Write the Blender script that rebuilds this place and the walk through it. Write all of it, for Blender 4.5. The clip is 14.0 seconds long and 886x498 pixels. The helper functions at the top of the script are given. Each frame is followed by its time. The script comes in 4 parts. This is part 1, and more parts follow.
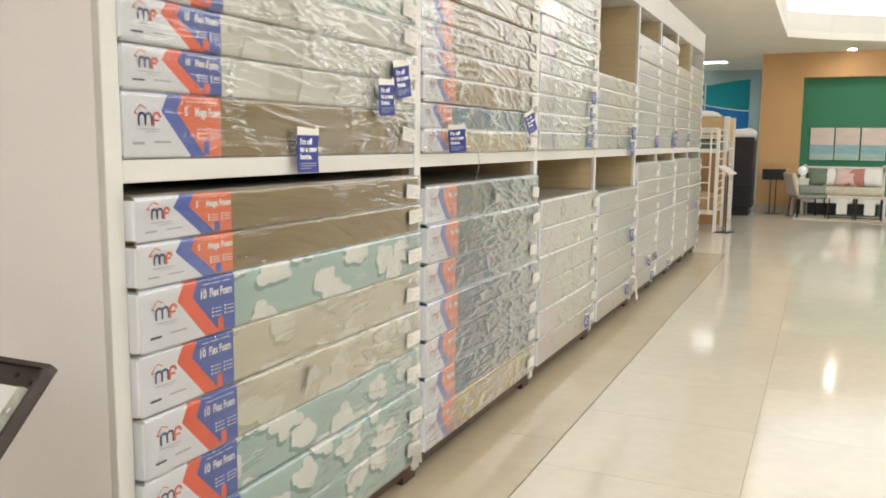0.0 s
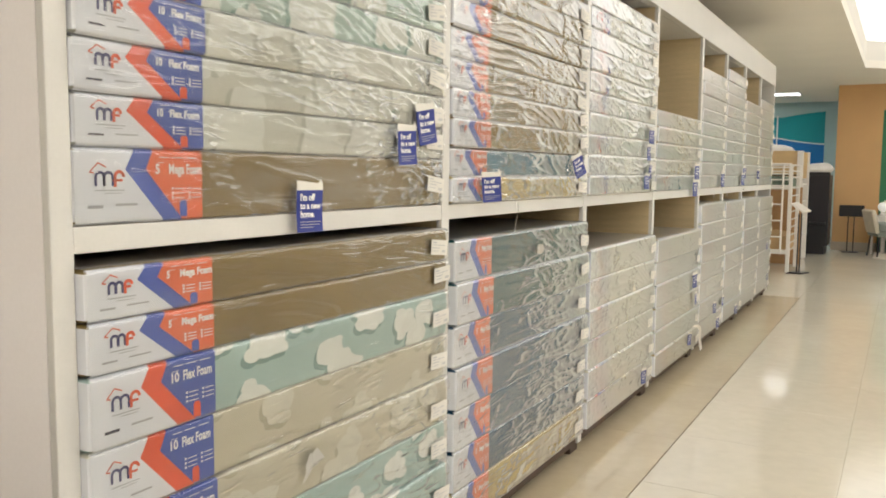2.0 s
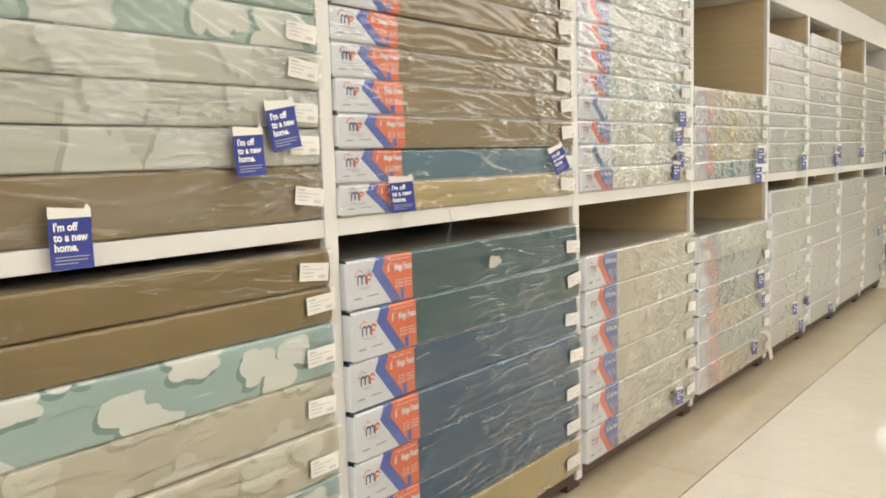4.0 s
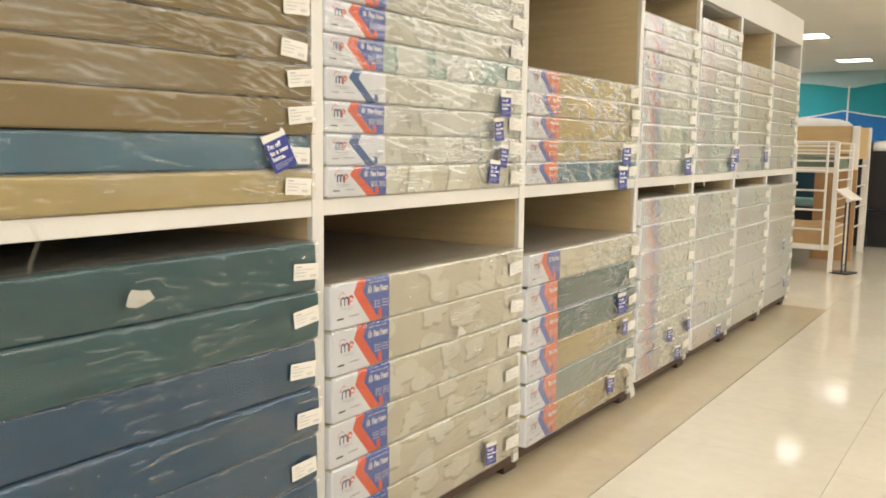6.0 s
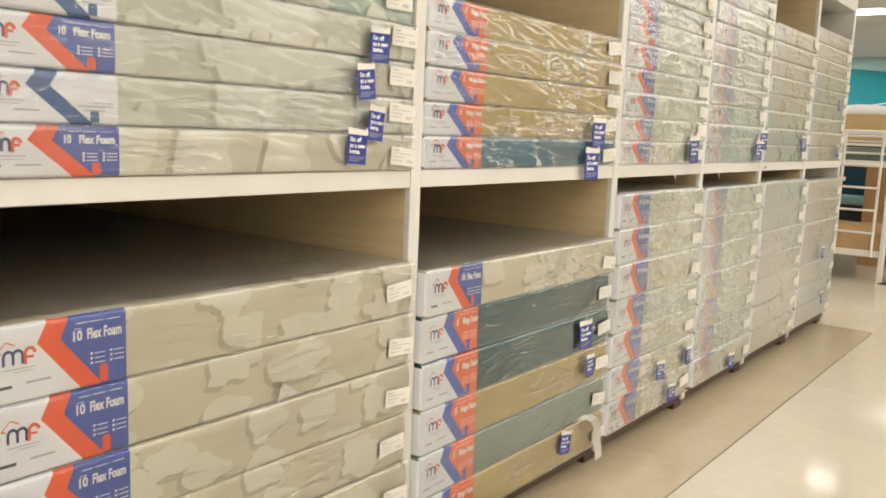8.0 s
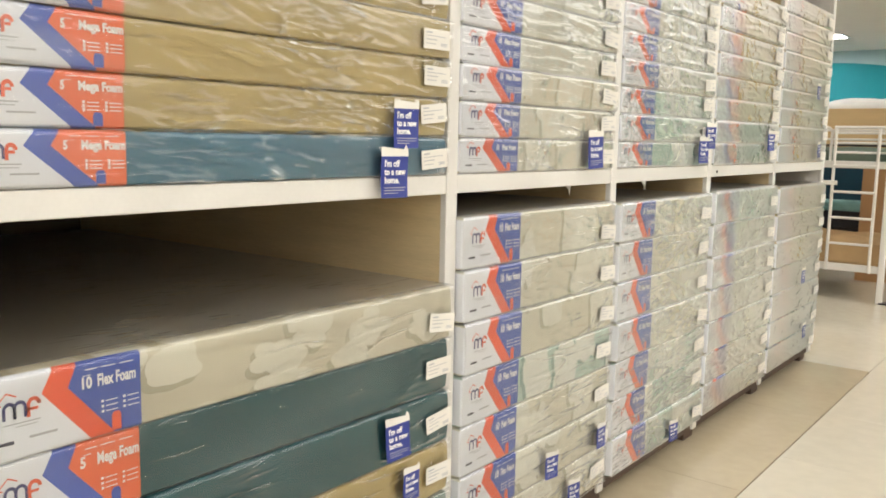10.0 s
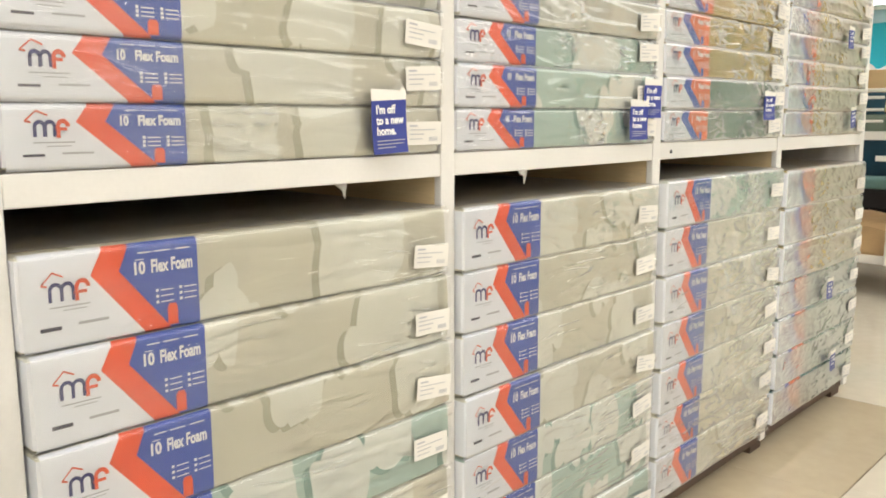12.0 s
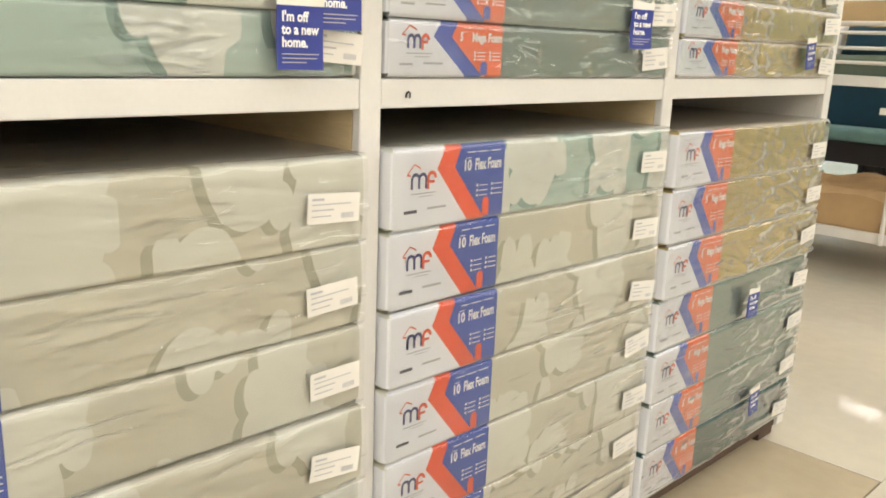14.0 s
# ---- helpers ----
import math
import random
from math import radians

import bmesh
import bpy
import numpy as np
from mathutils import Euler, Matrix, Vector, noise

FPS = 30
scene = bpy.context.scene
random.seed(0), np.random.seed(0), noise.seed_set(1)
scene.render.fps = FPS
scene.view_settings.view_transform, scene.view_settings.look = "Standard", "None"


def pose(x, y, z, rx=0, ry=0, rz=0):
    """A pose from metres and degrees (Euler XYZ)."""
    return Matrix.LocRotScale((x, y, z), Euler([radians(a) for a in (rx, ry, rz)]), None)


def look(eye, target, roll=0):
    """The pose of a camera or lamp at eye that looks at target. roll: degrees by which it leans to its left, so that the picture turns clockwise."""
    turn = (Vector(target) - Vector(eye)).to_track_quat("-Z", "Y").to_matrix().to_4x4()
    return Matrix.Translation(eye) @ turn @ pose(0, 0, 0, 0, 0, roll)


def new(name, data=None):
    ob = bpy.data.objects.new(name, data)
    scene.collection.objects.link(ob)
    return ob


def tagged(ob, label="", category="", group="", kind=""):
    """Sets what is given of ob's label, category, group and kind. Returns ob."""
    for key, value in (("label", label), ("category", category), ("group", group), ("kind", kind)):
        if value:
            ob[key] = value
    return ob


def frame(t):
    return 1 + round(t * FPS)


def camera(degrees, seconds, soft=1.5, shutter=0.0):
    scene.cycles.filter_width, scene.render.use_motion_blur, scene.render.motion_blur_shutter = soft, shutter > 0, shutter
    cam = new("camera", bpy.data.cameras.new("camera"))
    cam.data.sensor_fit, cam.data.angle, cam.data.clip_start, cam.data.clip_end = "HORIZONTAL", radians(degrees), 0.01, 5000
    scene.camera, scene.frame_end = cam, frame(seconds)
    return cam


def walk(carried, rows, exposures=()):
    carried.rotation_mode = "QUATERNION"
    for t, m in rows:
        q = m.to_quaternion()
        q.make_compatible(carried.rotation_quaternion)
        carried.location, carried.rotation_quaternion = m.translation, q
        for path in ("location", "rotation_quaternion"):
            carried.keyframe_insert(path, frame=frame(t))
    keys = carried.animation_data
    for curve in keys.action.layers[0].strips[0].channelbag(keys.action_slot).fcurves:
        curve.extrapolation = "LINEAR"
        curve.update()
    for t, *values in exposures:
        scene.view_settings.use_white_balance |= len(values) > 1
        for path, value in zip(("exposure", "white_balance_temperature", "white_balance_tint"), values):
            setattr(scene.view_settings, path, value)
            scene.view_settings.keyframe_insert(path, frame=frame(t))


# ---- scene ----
cam = camera(55.9, 14.0, soft=1.8)
PATH = [
    (0, (0.198, -0.055, 1.346), (-0.619, 1.753, 1.09), 0.5),
    (0.5, (0.203, -0.03, 1.404), (-0.66, 1.762, 1.203), -0.8),
    (1, (0.22, -0.021, 1.4), (-0.642, 1.769, 1.173), 0.4),
    (1.5, (0.201, 0.08, 1.406), (-0.676, 1.862, 1.172), 0.7),
    (2, (0.175, 0.285, 1.409), (-0.786, 2.03, 1.226), 0.5),
    (2.5, (0.232, 0.448, 1.415), (-0.792, 2.153, 1.213), -2.9),
    (5, (0.614, 1.712, 1.474), (-0.677, 3.223, 1.256), 0.3),
    (5.5, (0.592, 2.028, 1.456), (-0.572, 3.639, 1.237), 1.3),
    (6, (0.592, 2.327, 1.469), (-0.538, 3.958, 1.224), 0.7),
    (6.5, (0.584, 2.648, 1.431), (-0.659, 4.196, 1.188), 2.1),
    (7, (0.577, 2.917, 1.445), (-0.697, 4.427, 1.132), 3.2),
    (7.5, (0.432, 3.279, 1.428), (-0.762, 4.853, 1.118), 2.7),
    (8, (0.376, 3.61, 1.423), (-0.831, 5.179, 1.138), 2.3),
    (10.5, (0.173, 5.33, 1.392), (-1.059, 6.886, 1.144), 0.0),
    (11, (0.155, 5.675, 1.39), (-1.069, 7.221, 1.062), -2.8),
    (11.5, (0.147, 6.061, 1.383), (-1.175, 7.514, 1.007), 0.9),
    (12, (0.096, 6.402, 1.377), (-1.257, 7.841, 1.068), -0.2),
    (12.5, (0.055, 6.778, 1.37), (-1.256, 8.227, 0.946), -1.0),
    (13, (0.07, 7.137, 1.372), (-1.431, 8.379, 0.92), 2.0),
    (13.5, (-0.005, 7.486, 1.362), (-1.417, 8.827, 0.905), 3.2),
    (14, (-0.075, 7.818, 1.363), (-1.452, 9.187, 0.884), 2.3),
]
LIGHT = [(0, -1.29, 5920, 10), (2.5, -1.39, 6120, 10), (5, -1.18, 6070, 10), (5.5, -1.26, 6170, 10), (6, -1.17, 6430, 10), (8, -1.22, 6370, 10), (10.5, -1.1, 5990, 10), (11.5, -1.05, 5970, 10), (12.5, -1.04, 6120, 10), (13.5, -1.08, 6020, 10), (14, -1.1, 6220, 10)]
walk(cam, [(t, look(eye, target, roll)) for t, eye, target, roll in PATH], LIGHT)

# ---------- world and exposure ----------
world = bpy.data.worlds.new("world")
scene.world = world
world.use_nodes = True
world.node_tree.nodes["Background"].inputs[0].default_value = (1.0, 0.93, 0.82, 1)
world.node_tree.nodes["Background"].inputs[1].default_value = 0.05

LAMP = 60.0       # glow of the ceiling panels added unseen along the east side
STRIP = 60.0     # glow of the slim recess lamps added for glints in the film
COVE = 2.7       # glow of the large ceiling recess
WARM = (1.0, 0.965, 0.90)

# ---------- plan ----------
FX = -1.20                    # front of the storage shelving
DEPTH = 1.95
MIDZ, MIDT = 1.247, 0.052     # middle shelf, underside and thickness
TOPZ, HEADZ = 2.66, 2.43
POST = [(1.28, 1.33), (2.772, 2.824), (4.205, 4.257), (5.490, 5.538), (6.797, 6.846), (7.775, 7.821), (8.724, 8.771), (9.690, 9.736), (10.692, 10.742)]
CEIL = 3.10


# ---------- materials ----------
def mat(name, base=(0.8, 0.8, 0.8), rough=0.5, metal=0.0, var=0.0, scale=8.0, bump=0.0, bscale=60.0, emit=None, power=0.0, coat=0.0, stretch=(1, 1, 1), fine=0.0, fscale=120.0):
    m = bpy.data.materials.new(name)
    m.use_nodes = True
    nt = m.node_tree
    p = nt.nodes["Principled BSDF"]
    p.inputs["Base Color"].default_value = (*base, 1)
    p.inputs["Roughness"].default_value = rough
    p.inputs["Metallic"].default_value = metal
    p.inputs["Coat Weight"].default_value = coat
    p.inputs["Coat Roughness"].default_value = 0.12
    if emit:
        p.inputs["Emission Color"].default_value = (*emit, 1)
        p.inputs["Emission Strength"].default_value = power
    if var or bump or fine:
        tc = nt.nodes.new("ShaderNodeTexCoord")
        mp = nt.nodes.new("ShaderNodeMapping")
        mp.inputs["Scale"].default_value = stretch
        nt.links.new(tc.outputs["Object"], mp.inputs["Vector"])
        oi = nt.nodes.new("ShaderNodeObjectInfo")
        ad = nt.nodes.new("ShaderNodeVectorMath")
        ad.operation = "MULTIPLY_ADD"
        nt.links.new(oi.outputs["Random"], ad.inputs[0])
        ad.inputs[1].default_value = (7.3, 3.1, 5.7)
        nt.links.new(mp.outputs["Vector"], ad.inputs[2])
        if var or fine:
            n = nt.nodes.new("ShaderNodeTexNoise")
            n.inputs["Scale"].default_value = scale
            n.inputs["Detail"].default_value = 5
            nt.links.new(ad.outputs[0], n.inputs["Vector"])
            n2 = nt.nodes.new("ShaderNodeTexNoise")
            n2.inputs["Scale"].default_value = fscale
            n2.inputs["Detail"].default_value = 3
            nt.links.new(ad.outputs[0], n2.inputs["Vector"])
            r = nt.nodes.new("ShaderNodeMapRange")
            r.inputs[1].default_value, r.inputs[2].default_value = 0.3, 0.7
            r.inputs[3].default_value, r.inputs[4].default_value = 1 - var, 1 + var * 0.5
            nt.links.new(n.outputs["Fac"], r.inputs[0])
            r2 = nt.nodes.new("ShaderNodeMapRange")
            r2.inputs[1].default_value, r2.inputs[2].default_value = 0.3, 0.7
            r2.inputs[3].default_value, r2.inputs[4].default_value = 1 - fine, 1 + fine
            nt.links.new(n2.outputs["Fac"], r2.inputs[0])
            mu = nt.nodes.new("ShaderNodeMath")
            mu.operation = "MULTIPLY"
            nt.links.new(r.outputs[0], mu.inputs[0])
            nt.links.new(r2.outputs[0], mu.inputs[1])
            mx = nt.nodes.new("ShaderNodeVectorMath")
            mx.operation = "SCALE"
            mx.inputs[0].default_value = base
            nt.links.new(mu.outputs[0], mx.inputs["Scale"])
            nt.links.new(mx.outputs[0], p.inputs["Base Color"])
            rr = nt.nodes.new("ShaderNodeMapRange")
            rr.inputs[3].default_value, rr.inputs[4].default_value = rough * 0.85, min(1, rough * 1.2)
            nt.links.new(n.outputs["Fac"], rr.inputs[0])
            nt.links.new(rr.outputs[0], p.inputs["Roughness"])
        if bump:
            n3 = nt.nodes.new("ShaderNodeTexNoise")
            n3.inputs["Scale"].default_value = bscale
            n3.inputs["Detail"].default_value = 4
            nt.links.new(ad.outputs[0], n3.inputs["Vector"])
            b = nt.nodes.new("ShaderNodeBump")
            b.inputs["Strength"].default_value = bump
            b.inputs["Distance"].default_value = 0.004
            nt.links.new(n3.outputs["Fac"], b.inputs["Height"])
            nt.links.new(b.outputs[0], p.inputs["Normal"])
    return m


def cloud_fabric(name, ground, cloud, shade, upright):
    """Knitted cover printed with scalloped clouds, each with a darker rim on one side."""
    m = mat(name, ground, 0.85)
    nt = m.node_tree
    p = nt.nodes["Principled BSDF"]
    tc = nt.nodes.new("ShaderNodeTexCoord")
    oi = nt.nodes.new("ShaderNodeObjectInfo")
    base = nt.nodes.new("ShaderNodeVectorMath")
    base.operation = "MULTIPLY_ADD"
    nt.links.new(oi.outputs["Random"], base.inputs[0])
    base.inputs[1].default_value = (11.0, 23.0, 17.0)
    nt.links.new(tc.outputs["Object"], base.inputs[2])

    sep = nt.nodes.new("ShaderNodeSeparateXYZ")
    nt.links.new(base.outputs[0], sep.inputs[0])
    flat = nt.nodes.new("ShaderNodeCombineXYZ")
    nt.links.new(sep.outputs[1], flat.inputs[0])
    nt.links.new(sep.outputs[2], flat.inputs[1])

    def below(socket, value):
        lt = nt.nodes.new("ShaderNodeMath")
        lt.operation = "LESS_THAN"
        lt.inputs[1].default_value = value
        nt.links.new(socket, lt.inputs[0])
        return lt.outputs[0]

    def join(a, b, kind):
        j = nt.nodes.new("ShaderNodeMath")
        j.operation = kind
        nt.links.new(a, j.inputs[0])
        nt.links.new(b, j.inputs[1])
        return j

    def dots(vector, scale, rough):
        v = nt.nodes.new("ShaderNodeTexVoronoi")
        v.voronoi_dimensions = "2D"
        v.inputs["Scale"].default_value = scale
        v.inputs["Randomness"].default_value = rough
        nt.links.new(vector, v.inputs["Vector"])
        return v

    def mask(offset, size):
        mp = nt.nodes.new("ShaderNodeMapping")
        mp.inputs["Location"].default_value = offset
        mp.inputs["Scale"].default_value = (0.62, 1.0, 1.0) if not upright else (1.0, 0.62, 1.0)
        nt.links.new(flat.outputs[0], mp.inputs["Vector"])
        big = 8.2 if not upright else 5.0
        small = dots(mp.outputs[0], 28.0 if not upright else 21.0, 0.55)
        near = dots(small.outputs["Position"], big, 0.9)
        inside = dots(mp.outputs[0], big, 0.9)
        ring = join(below(near.outputs["Distance"], size), below(small.outputs["Distance"], 0.52), "MULTIPLY")
        return join(ring.outputs[0], below(inside.outputs["Distance"], size - 0.06), "MAXIMUM")

    spread = 0.42 if upright else 0.36
    front = mask((0, 0, 0), spread)
    back = mask((0.008, 0.012, 0) if not upright else (0.018, 0.004, 0), spread)
    weave = nt.nodes.new("ShaderNodeTexNoise")
    weave.inputs["Scale"].default_value = 260.0
    nt.links.new(tc.outputs["Object"], weave.inputs["Vector"])
    mottle = nt.nodes.new("ShaderNodeTexNoise")
    mottle.inputs["Scale"].default_value = 6.0
    nt.links.new(base.outputs[0], mottle.inputs["Vector"])
    a = nt.nodes.new("ShaderNodeMix")
    a.data_type = "RGBA"
    a.inputs[6].default_value, a.inputs[7].default_value = (*ground, 1), (*shade, 1)
    nt.links.new(back.outputs[0], a.inputs[0])
    b = nt.nodes.new("ShaderNodeMix")
    b.data_type = "RGBA"
    b.inputs[7].default_value = (*cloud, 1)
    nt.links.new(front.outputs[0], b.inputs[0])
    nt.links.new(a.outputs[2], b.inputs[6])
    mr = nt.nodes.new("ShaderNodeMapRange")
    mr.inputs[3].default_value, mr.inputs[4].default_value = 0.88, 1.1
    nt.links.new(mottle.outputs["Fac"], mr.inputs[0])
    sc = nt.nodes.new("ShaderNodeVectorMath")
    sc.operation = "SCALE"
    nt.links.new(b.outputs[2], sc.inputs[0])
    nt.links.new(mr.outputs[0], sc.inputs["Scale"])
    nt.links.new(sc.outputs[0], p.inputs["Base Color"])
    bp = nt.nodes.new("ShaderNodeBump")
    bp.inputs["Strength"].default_value = 0.25
    bp.inputs["Distance"].default_value = 0.002
    nt.links.new(weave.outputs["Fac"], bp.inputs["Height"])
    nt.links.new(bp.outputs[0], p.inputs["Normal"])
    return m


def film_material(name, gain, rough, cloud, crumple):
    """Clear plastic film: lets the light through and shines on its folds."""
    m = bpy.data.materials.new(name)
    m.use_nodes = True
    nt = m.node_tree
    nt.nodes.remove(nt.nodes["Principled BSDF"])
    out = nt.nodes["Material Output"]
    tr = nt.nodes.new("ShaderNodeBsdfTransparent")
    tr.inputs[0].default_value = (0.97, 0.97, 0.965, 1)
    gl = nt.nodes.new("ShaderNodeBsdfGlossy")
    gl.inputs["Roughness"].default_value = rough
    gl.inputs["Color"].default_value = (1, 1, 1, 1)
    fr = nt.nodes.new("ShaderNodeFresnel")
    fr.inputs["IOR"].default_value = 1.42
    mul = nt.nodes.new("ShaderNodeMath")
    mul.operation = "MULTIPLY"
    mul.inputs[1].default_value = gain
    nt.links.new(fr.outputs[0], mul.inputs[0])
    steep = nt.nodes.new("ShaderNodeMath")
    steep.operation = "MULTIPLY_ADD"
    nt.links.new(mul.outputs[0], steep.inputs[0])
    nt.links.new(fr.outputs[0], steep.inputs[1])
    flat = nt.nodes.new("ShaderNodeMath")
    flat.operation = "MULTIPLY"
    flat.inputs[1].default_value = 1.2
    nt.links.new(fr.outputs[0], flat.inputs[0])
    nt.links.new(flat.outputs[0], steep.inputs[2])
    top = nt.nodes.new("ShaderNodeMath")
    top.operation = "MINIMUM"
    top.inputs[1].default_value = 0.80
    nt.links.new(steep.outputs[0], top.inputs[0])
    tc = nt.nodes.new("ShaderNodeTexCoord")
    oi = nt.nodes.new("ShaderNodeObjectInfo")
    ad = nt.nodes.new("ShaderNodeVectorMath")
    ad.operation = "MULTIPLY_ADD"
    ad.inputs[1].default_value = (5.0, 9.0, 3.0)
    nt.links.new(oi.outputs["Random"], ad.inputs[0])
    nt.links.new(tc.outputs["Object"], ad.inputs[2])
    def mapped(scale, turn):
        mp = nt.nodes.new("ShaderNodeMapping")
        mp.inputs["Rotation"].default_value = (turn, 0, 0)
        mp.inputs["Scale"].default_value = scale
        nt.links.new(ad.outputs[0], mp.inputs["Vector"])
        return mp

    def crease(mp, scale, width, lo, hi, mask_scale):
        n = nt.nodes.new("ShaderNodeTexNoise")
        n.inputs["Scale"].default_value = scale
        n.inputs["Detail"].default_value = 1.0
        n.inputs["Distortion"].default_value = 0.7
        nt.links.new(mp.outputs[0], n.inputs["Vector"])
        d = nt.nodes.new("ShaderNodeMath")
        d.operation = "SUBTRACT"
        d.inputs[1].default_value = 0.5
        nt.links.new(n.outputs["Fac"], d.inputs[0])
        e = nt.nodes.new("ShaderNodeMath")
        e.operation = "ABSOLUTE"
        nt.links.new(d.outputs[0], e.inputs[0])
        r = nt.nodes.new("ShaderNodeMapRange")
        r.inputs[1].default_value, r.inputs[2].default_value = 0.0, width
        r.inputs[3].default_value, r.inputs[4].default_value = 1.0, 0.0
        nt.links.new(e.outputs[0], r.inputs[0])
        k = nt.nodes.new("ShaderNodeTexNoise")
        k.inputs["Scale"].default_value = mask_scale
        nt.links.new(ad.outputs[0], k.inputs["Vector"])
        kr = nt.nodes.new("ShaderNodeMapRange")
        kr.inputs[1].default_value, kr.inputs[2].default_value = lo, hi
        nt.links.new(k.outputs["Fac"], kr.inputs[0])
        mu = nt.nodes.new("ShaderNodeMath")
        mu.operation = "MULTIPLY"
        nt.links.new(r.outputs[0], mu.inputs[0])
        nt.links.new(kr.outputs[0], mu.inputs[1])
        return mu

    long, short = mapped((1, 0.2, 1.0), 0.22), mapped((1, 0.5, 1.1), 0.6)
    def facets(mp, scale, lo, hi, mask_scale):
        """Crumpled patches: small flat-sided dents that meet in sharp creases."""
        w = nt.nodes.new("ShaderNodeTexNoise")
        w.inputs["Scale"].default_value = 9.0
        nt.links.new(mp.outputs[0], w.inputs["Vector"])
        bend = nt.nodes.new("ShaderNodeVectorMath")
        bend.operation = "MULTIPLY_ADD"
        bend.inputs[1].default_value = (0.06, 0.06, 0.06)
        nt.links.new(w.outputs["Color"], bend.inputs[0])
        nt.links.new(mp.outputs[0], bend.inputs[2])
        v = nt.nodes.new("ShaderNodeTexVoronoi")
        v.inputs["Scale"].default_value = scale
        nt.links.new(bend.outputs[0], v.inputs["Vector"])
        k = nt.nodes.new("ShaderNodeTexNoise")
        k.inputs["Scale"].default_value = mask_scale
        nt.links.new(ad.outputs[0], k.inputs["Vector"])
        kr = nt.nodes.new("ShaderNodeMapRange")
        kr.inputs[1].default_value, kr.inputs[2].default_value = lo, hi
        nt.links.new(k.outputs["Fac"], kr.inputs[0])
        mu = nt.nodes.new("ShaderNodeMath")
        mu.operation = "MULTIPLY"
        nt.links.new(v.outputs["Distance"], mu.inputs[0])
        nt.links.new(kr.outputs[0], mu.inputs[1])
        return mu

    c1, c2 = crease(long, 20.0, 0.10, 0.47, 0.58, 4.0), facets(short, 46.0, 0.53, 0.63, 4.0)
    sm = nt.nodes.new("ShaderNodeMath")
    sm.operation = "MULTIPLY_ADD"
    sm.inputs[1].default_value = crumple
    nt.links.new(c2.outputs[0], sm.inputs[0])
    nt.links.new(c1.outputs[0], sm.inputs[2])
    bp = nt.nodes.new("ShaderNodeBump")
    bp.inputs["Strength"].default_value = 1.0
    bp.inputs["Distance"].default_value = 0.0022 + 0.0013 * crumple
    along = nt.nodes.new("ShaderNodeSeparateXYZ")
    nt.links.new(tc.outputs["Object"], along.inputs[0])
    tight = nt.nodes.new("ShaderNodeMapRange")
    tight.inputs[1].default_value, tight.inputs[2].default_value = 0.22, 0.42
    tight.inputs[3].default_value, tight.inputs[4].default_value = 0.35, 1.0
    nt.links.new(along.outputs[1], tight.inputs[0])
    relief = nt.nodes.new("ShaderNodeMath")
    relief.operation = "MULTIPLY"
    nt.links.new(sm.outputs[0], relief.inputs[0])
    nt.links.new(tight.outputs[0], relief.inputs[1])
    nt.links.new(relief.outputs[0], bp.inputs["Height"])
    # milky streaks where the film stands off
    hz = nt.nodes.new("ShaderNodeTexNoise")
    hz.inputs["Scale"].default_value = 9.0
    hz.inputs["Detail"].default_value = 4.0
    nt.links.new(long.outputs[0], hz.inputs["Vector"])
    hr = nt.nodes.new("ShaderNodeMapRange")
    hr.inputs[1].default_value, hr.inputs[2].default_value = 0.50, 0.74
    hr.inputs[3].default_value, hr.inputs[4].default_value = cloud
    nt.links.new(hz.outputs["Fac"], hr.inputs[0])
    df = nt.nodes.new("ShaderNodeBsdfDiffuse")
    df.inputs[0].default_value = (0.85, 0.86, 0.86, 1)
    milk = nt.nodes.new("ShaderNodeMixShader")
    nt.links.new(hr.outputs[0], milk.inputs[0])
    nt.links.new(tr.outputs[0], milk.inputs[1])
    nt.links.new(df.outputs[0], milk.inputs[2])
    nt.links.new(bp.outputs[0], gl.inputs["Normal"])
    nt.links.new(bp.outputs[0], fr.inputs["Normal"])
    mix = nt.nodes.new("ShaderNodeMixShader")
    nt.links.new(top.outputs[0], mix.inputs[0])
    nt.links.new(milk.outputs[0], mix.inputs[1])
    # a dull sheen beside the sharp one, added for pale haze at grazing angles
    gd = nt.nodes.new("ShaderNodeBsdfGlossy")
    gd.inputs["Roughness"].default_value = 0.42
    both = nt.nodes.new("ShaderNodeMixShader")
    share = nt.nodes.new("ShaderNodeMath")
    share.operation = "MULTIPLY"
    share.use_clamp = True
    share.inputs[1].default_value = 5.5
    cap = nt.nodes.new("ShaderNodeMath")
    cap.operation = "MINIMUM"
    cap.inputs[1].default_value = 0.74
    plain = nt.nodes.new("ShaderNodeFresnel")
    plain.inputs["IOR"].default_value = 1.42
    nt.links.new(plain.outputs[0], share.inputs[0])
    nt.links.new(share.outputs[0], cap.inputs[0])
    nt.links.new(cap.outputs[0], both.inputs[0])
    nt.links.new(gl.outputs[0], both.inputs[1])
    nt.links.new(gd.outputs[0], both.inputs[2])
    nt.links.new(both.outputs[0], mix.inputs[2])
    nt.links.new(mix.outputs[0], out.inputs["Surface"])
    return m


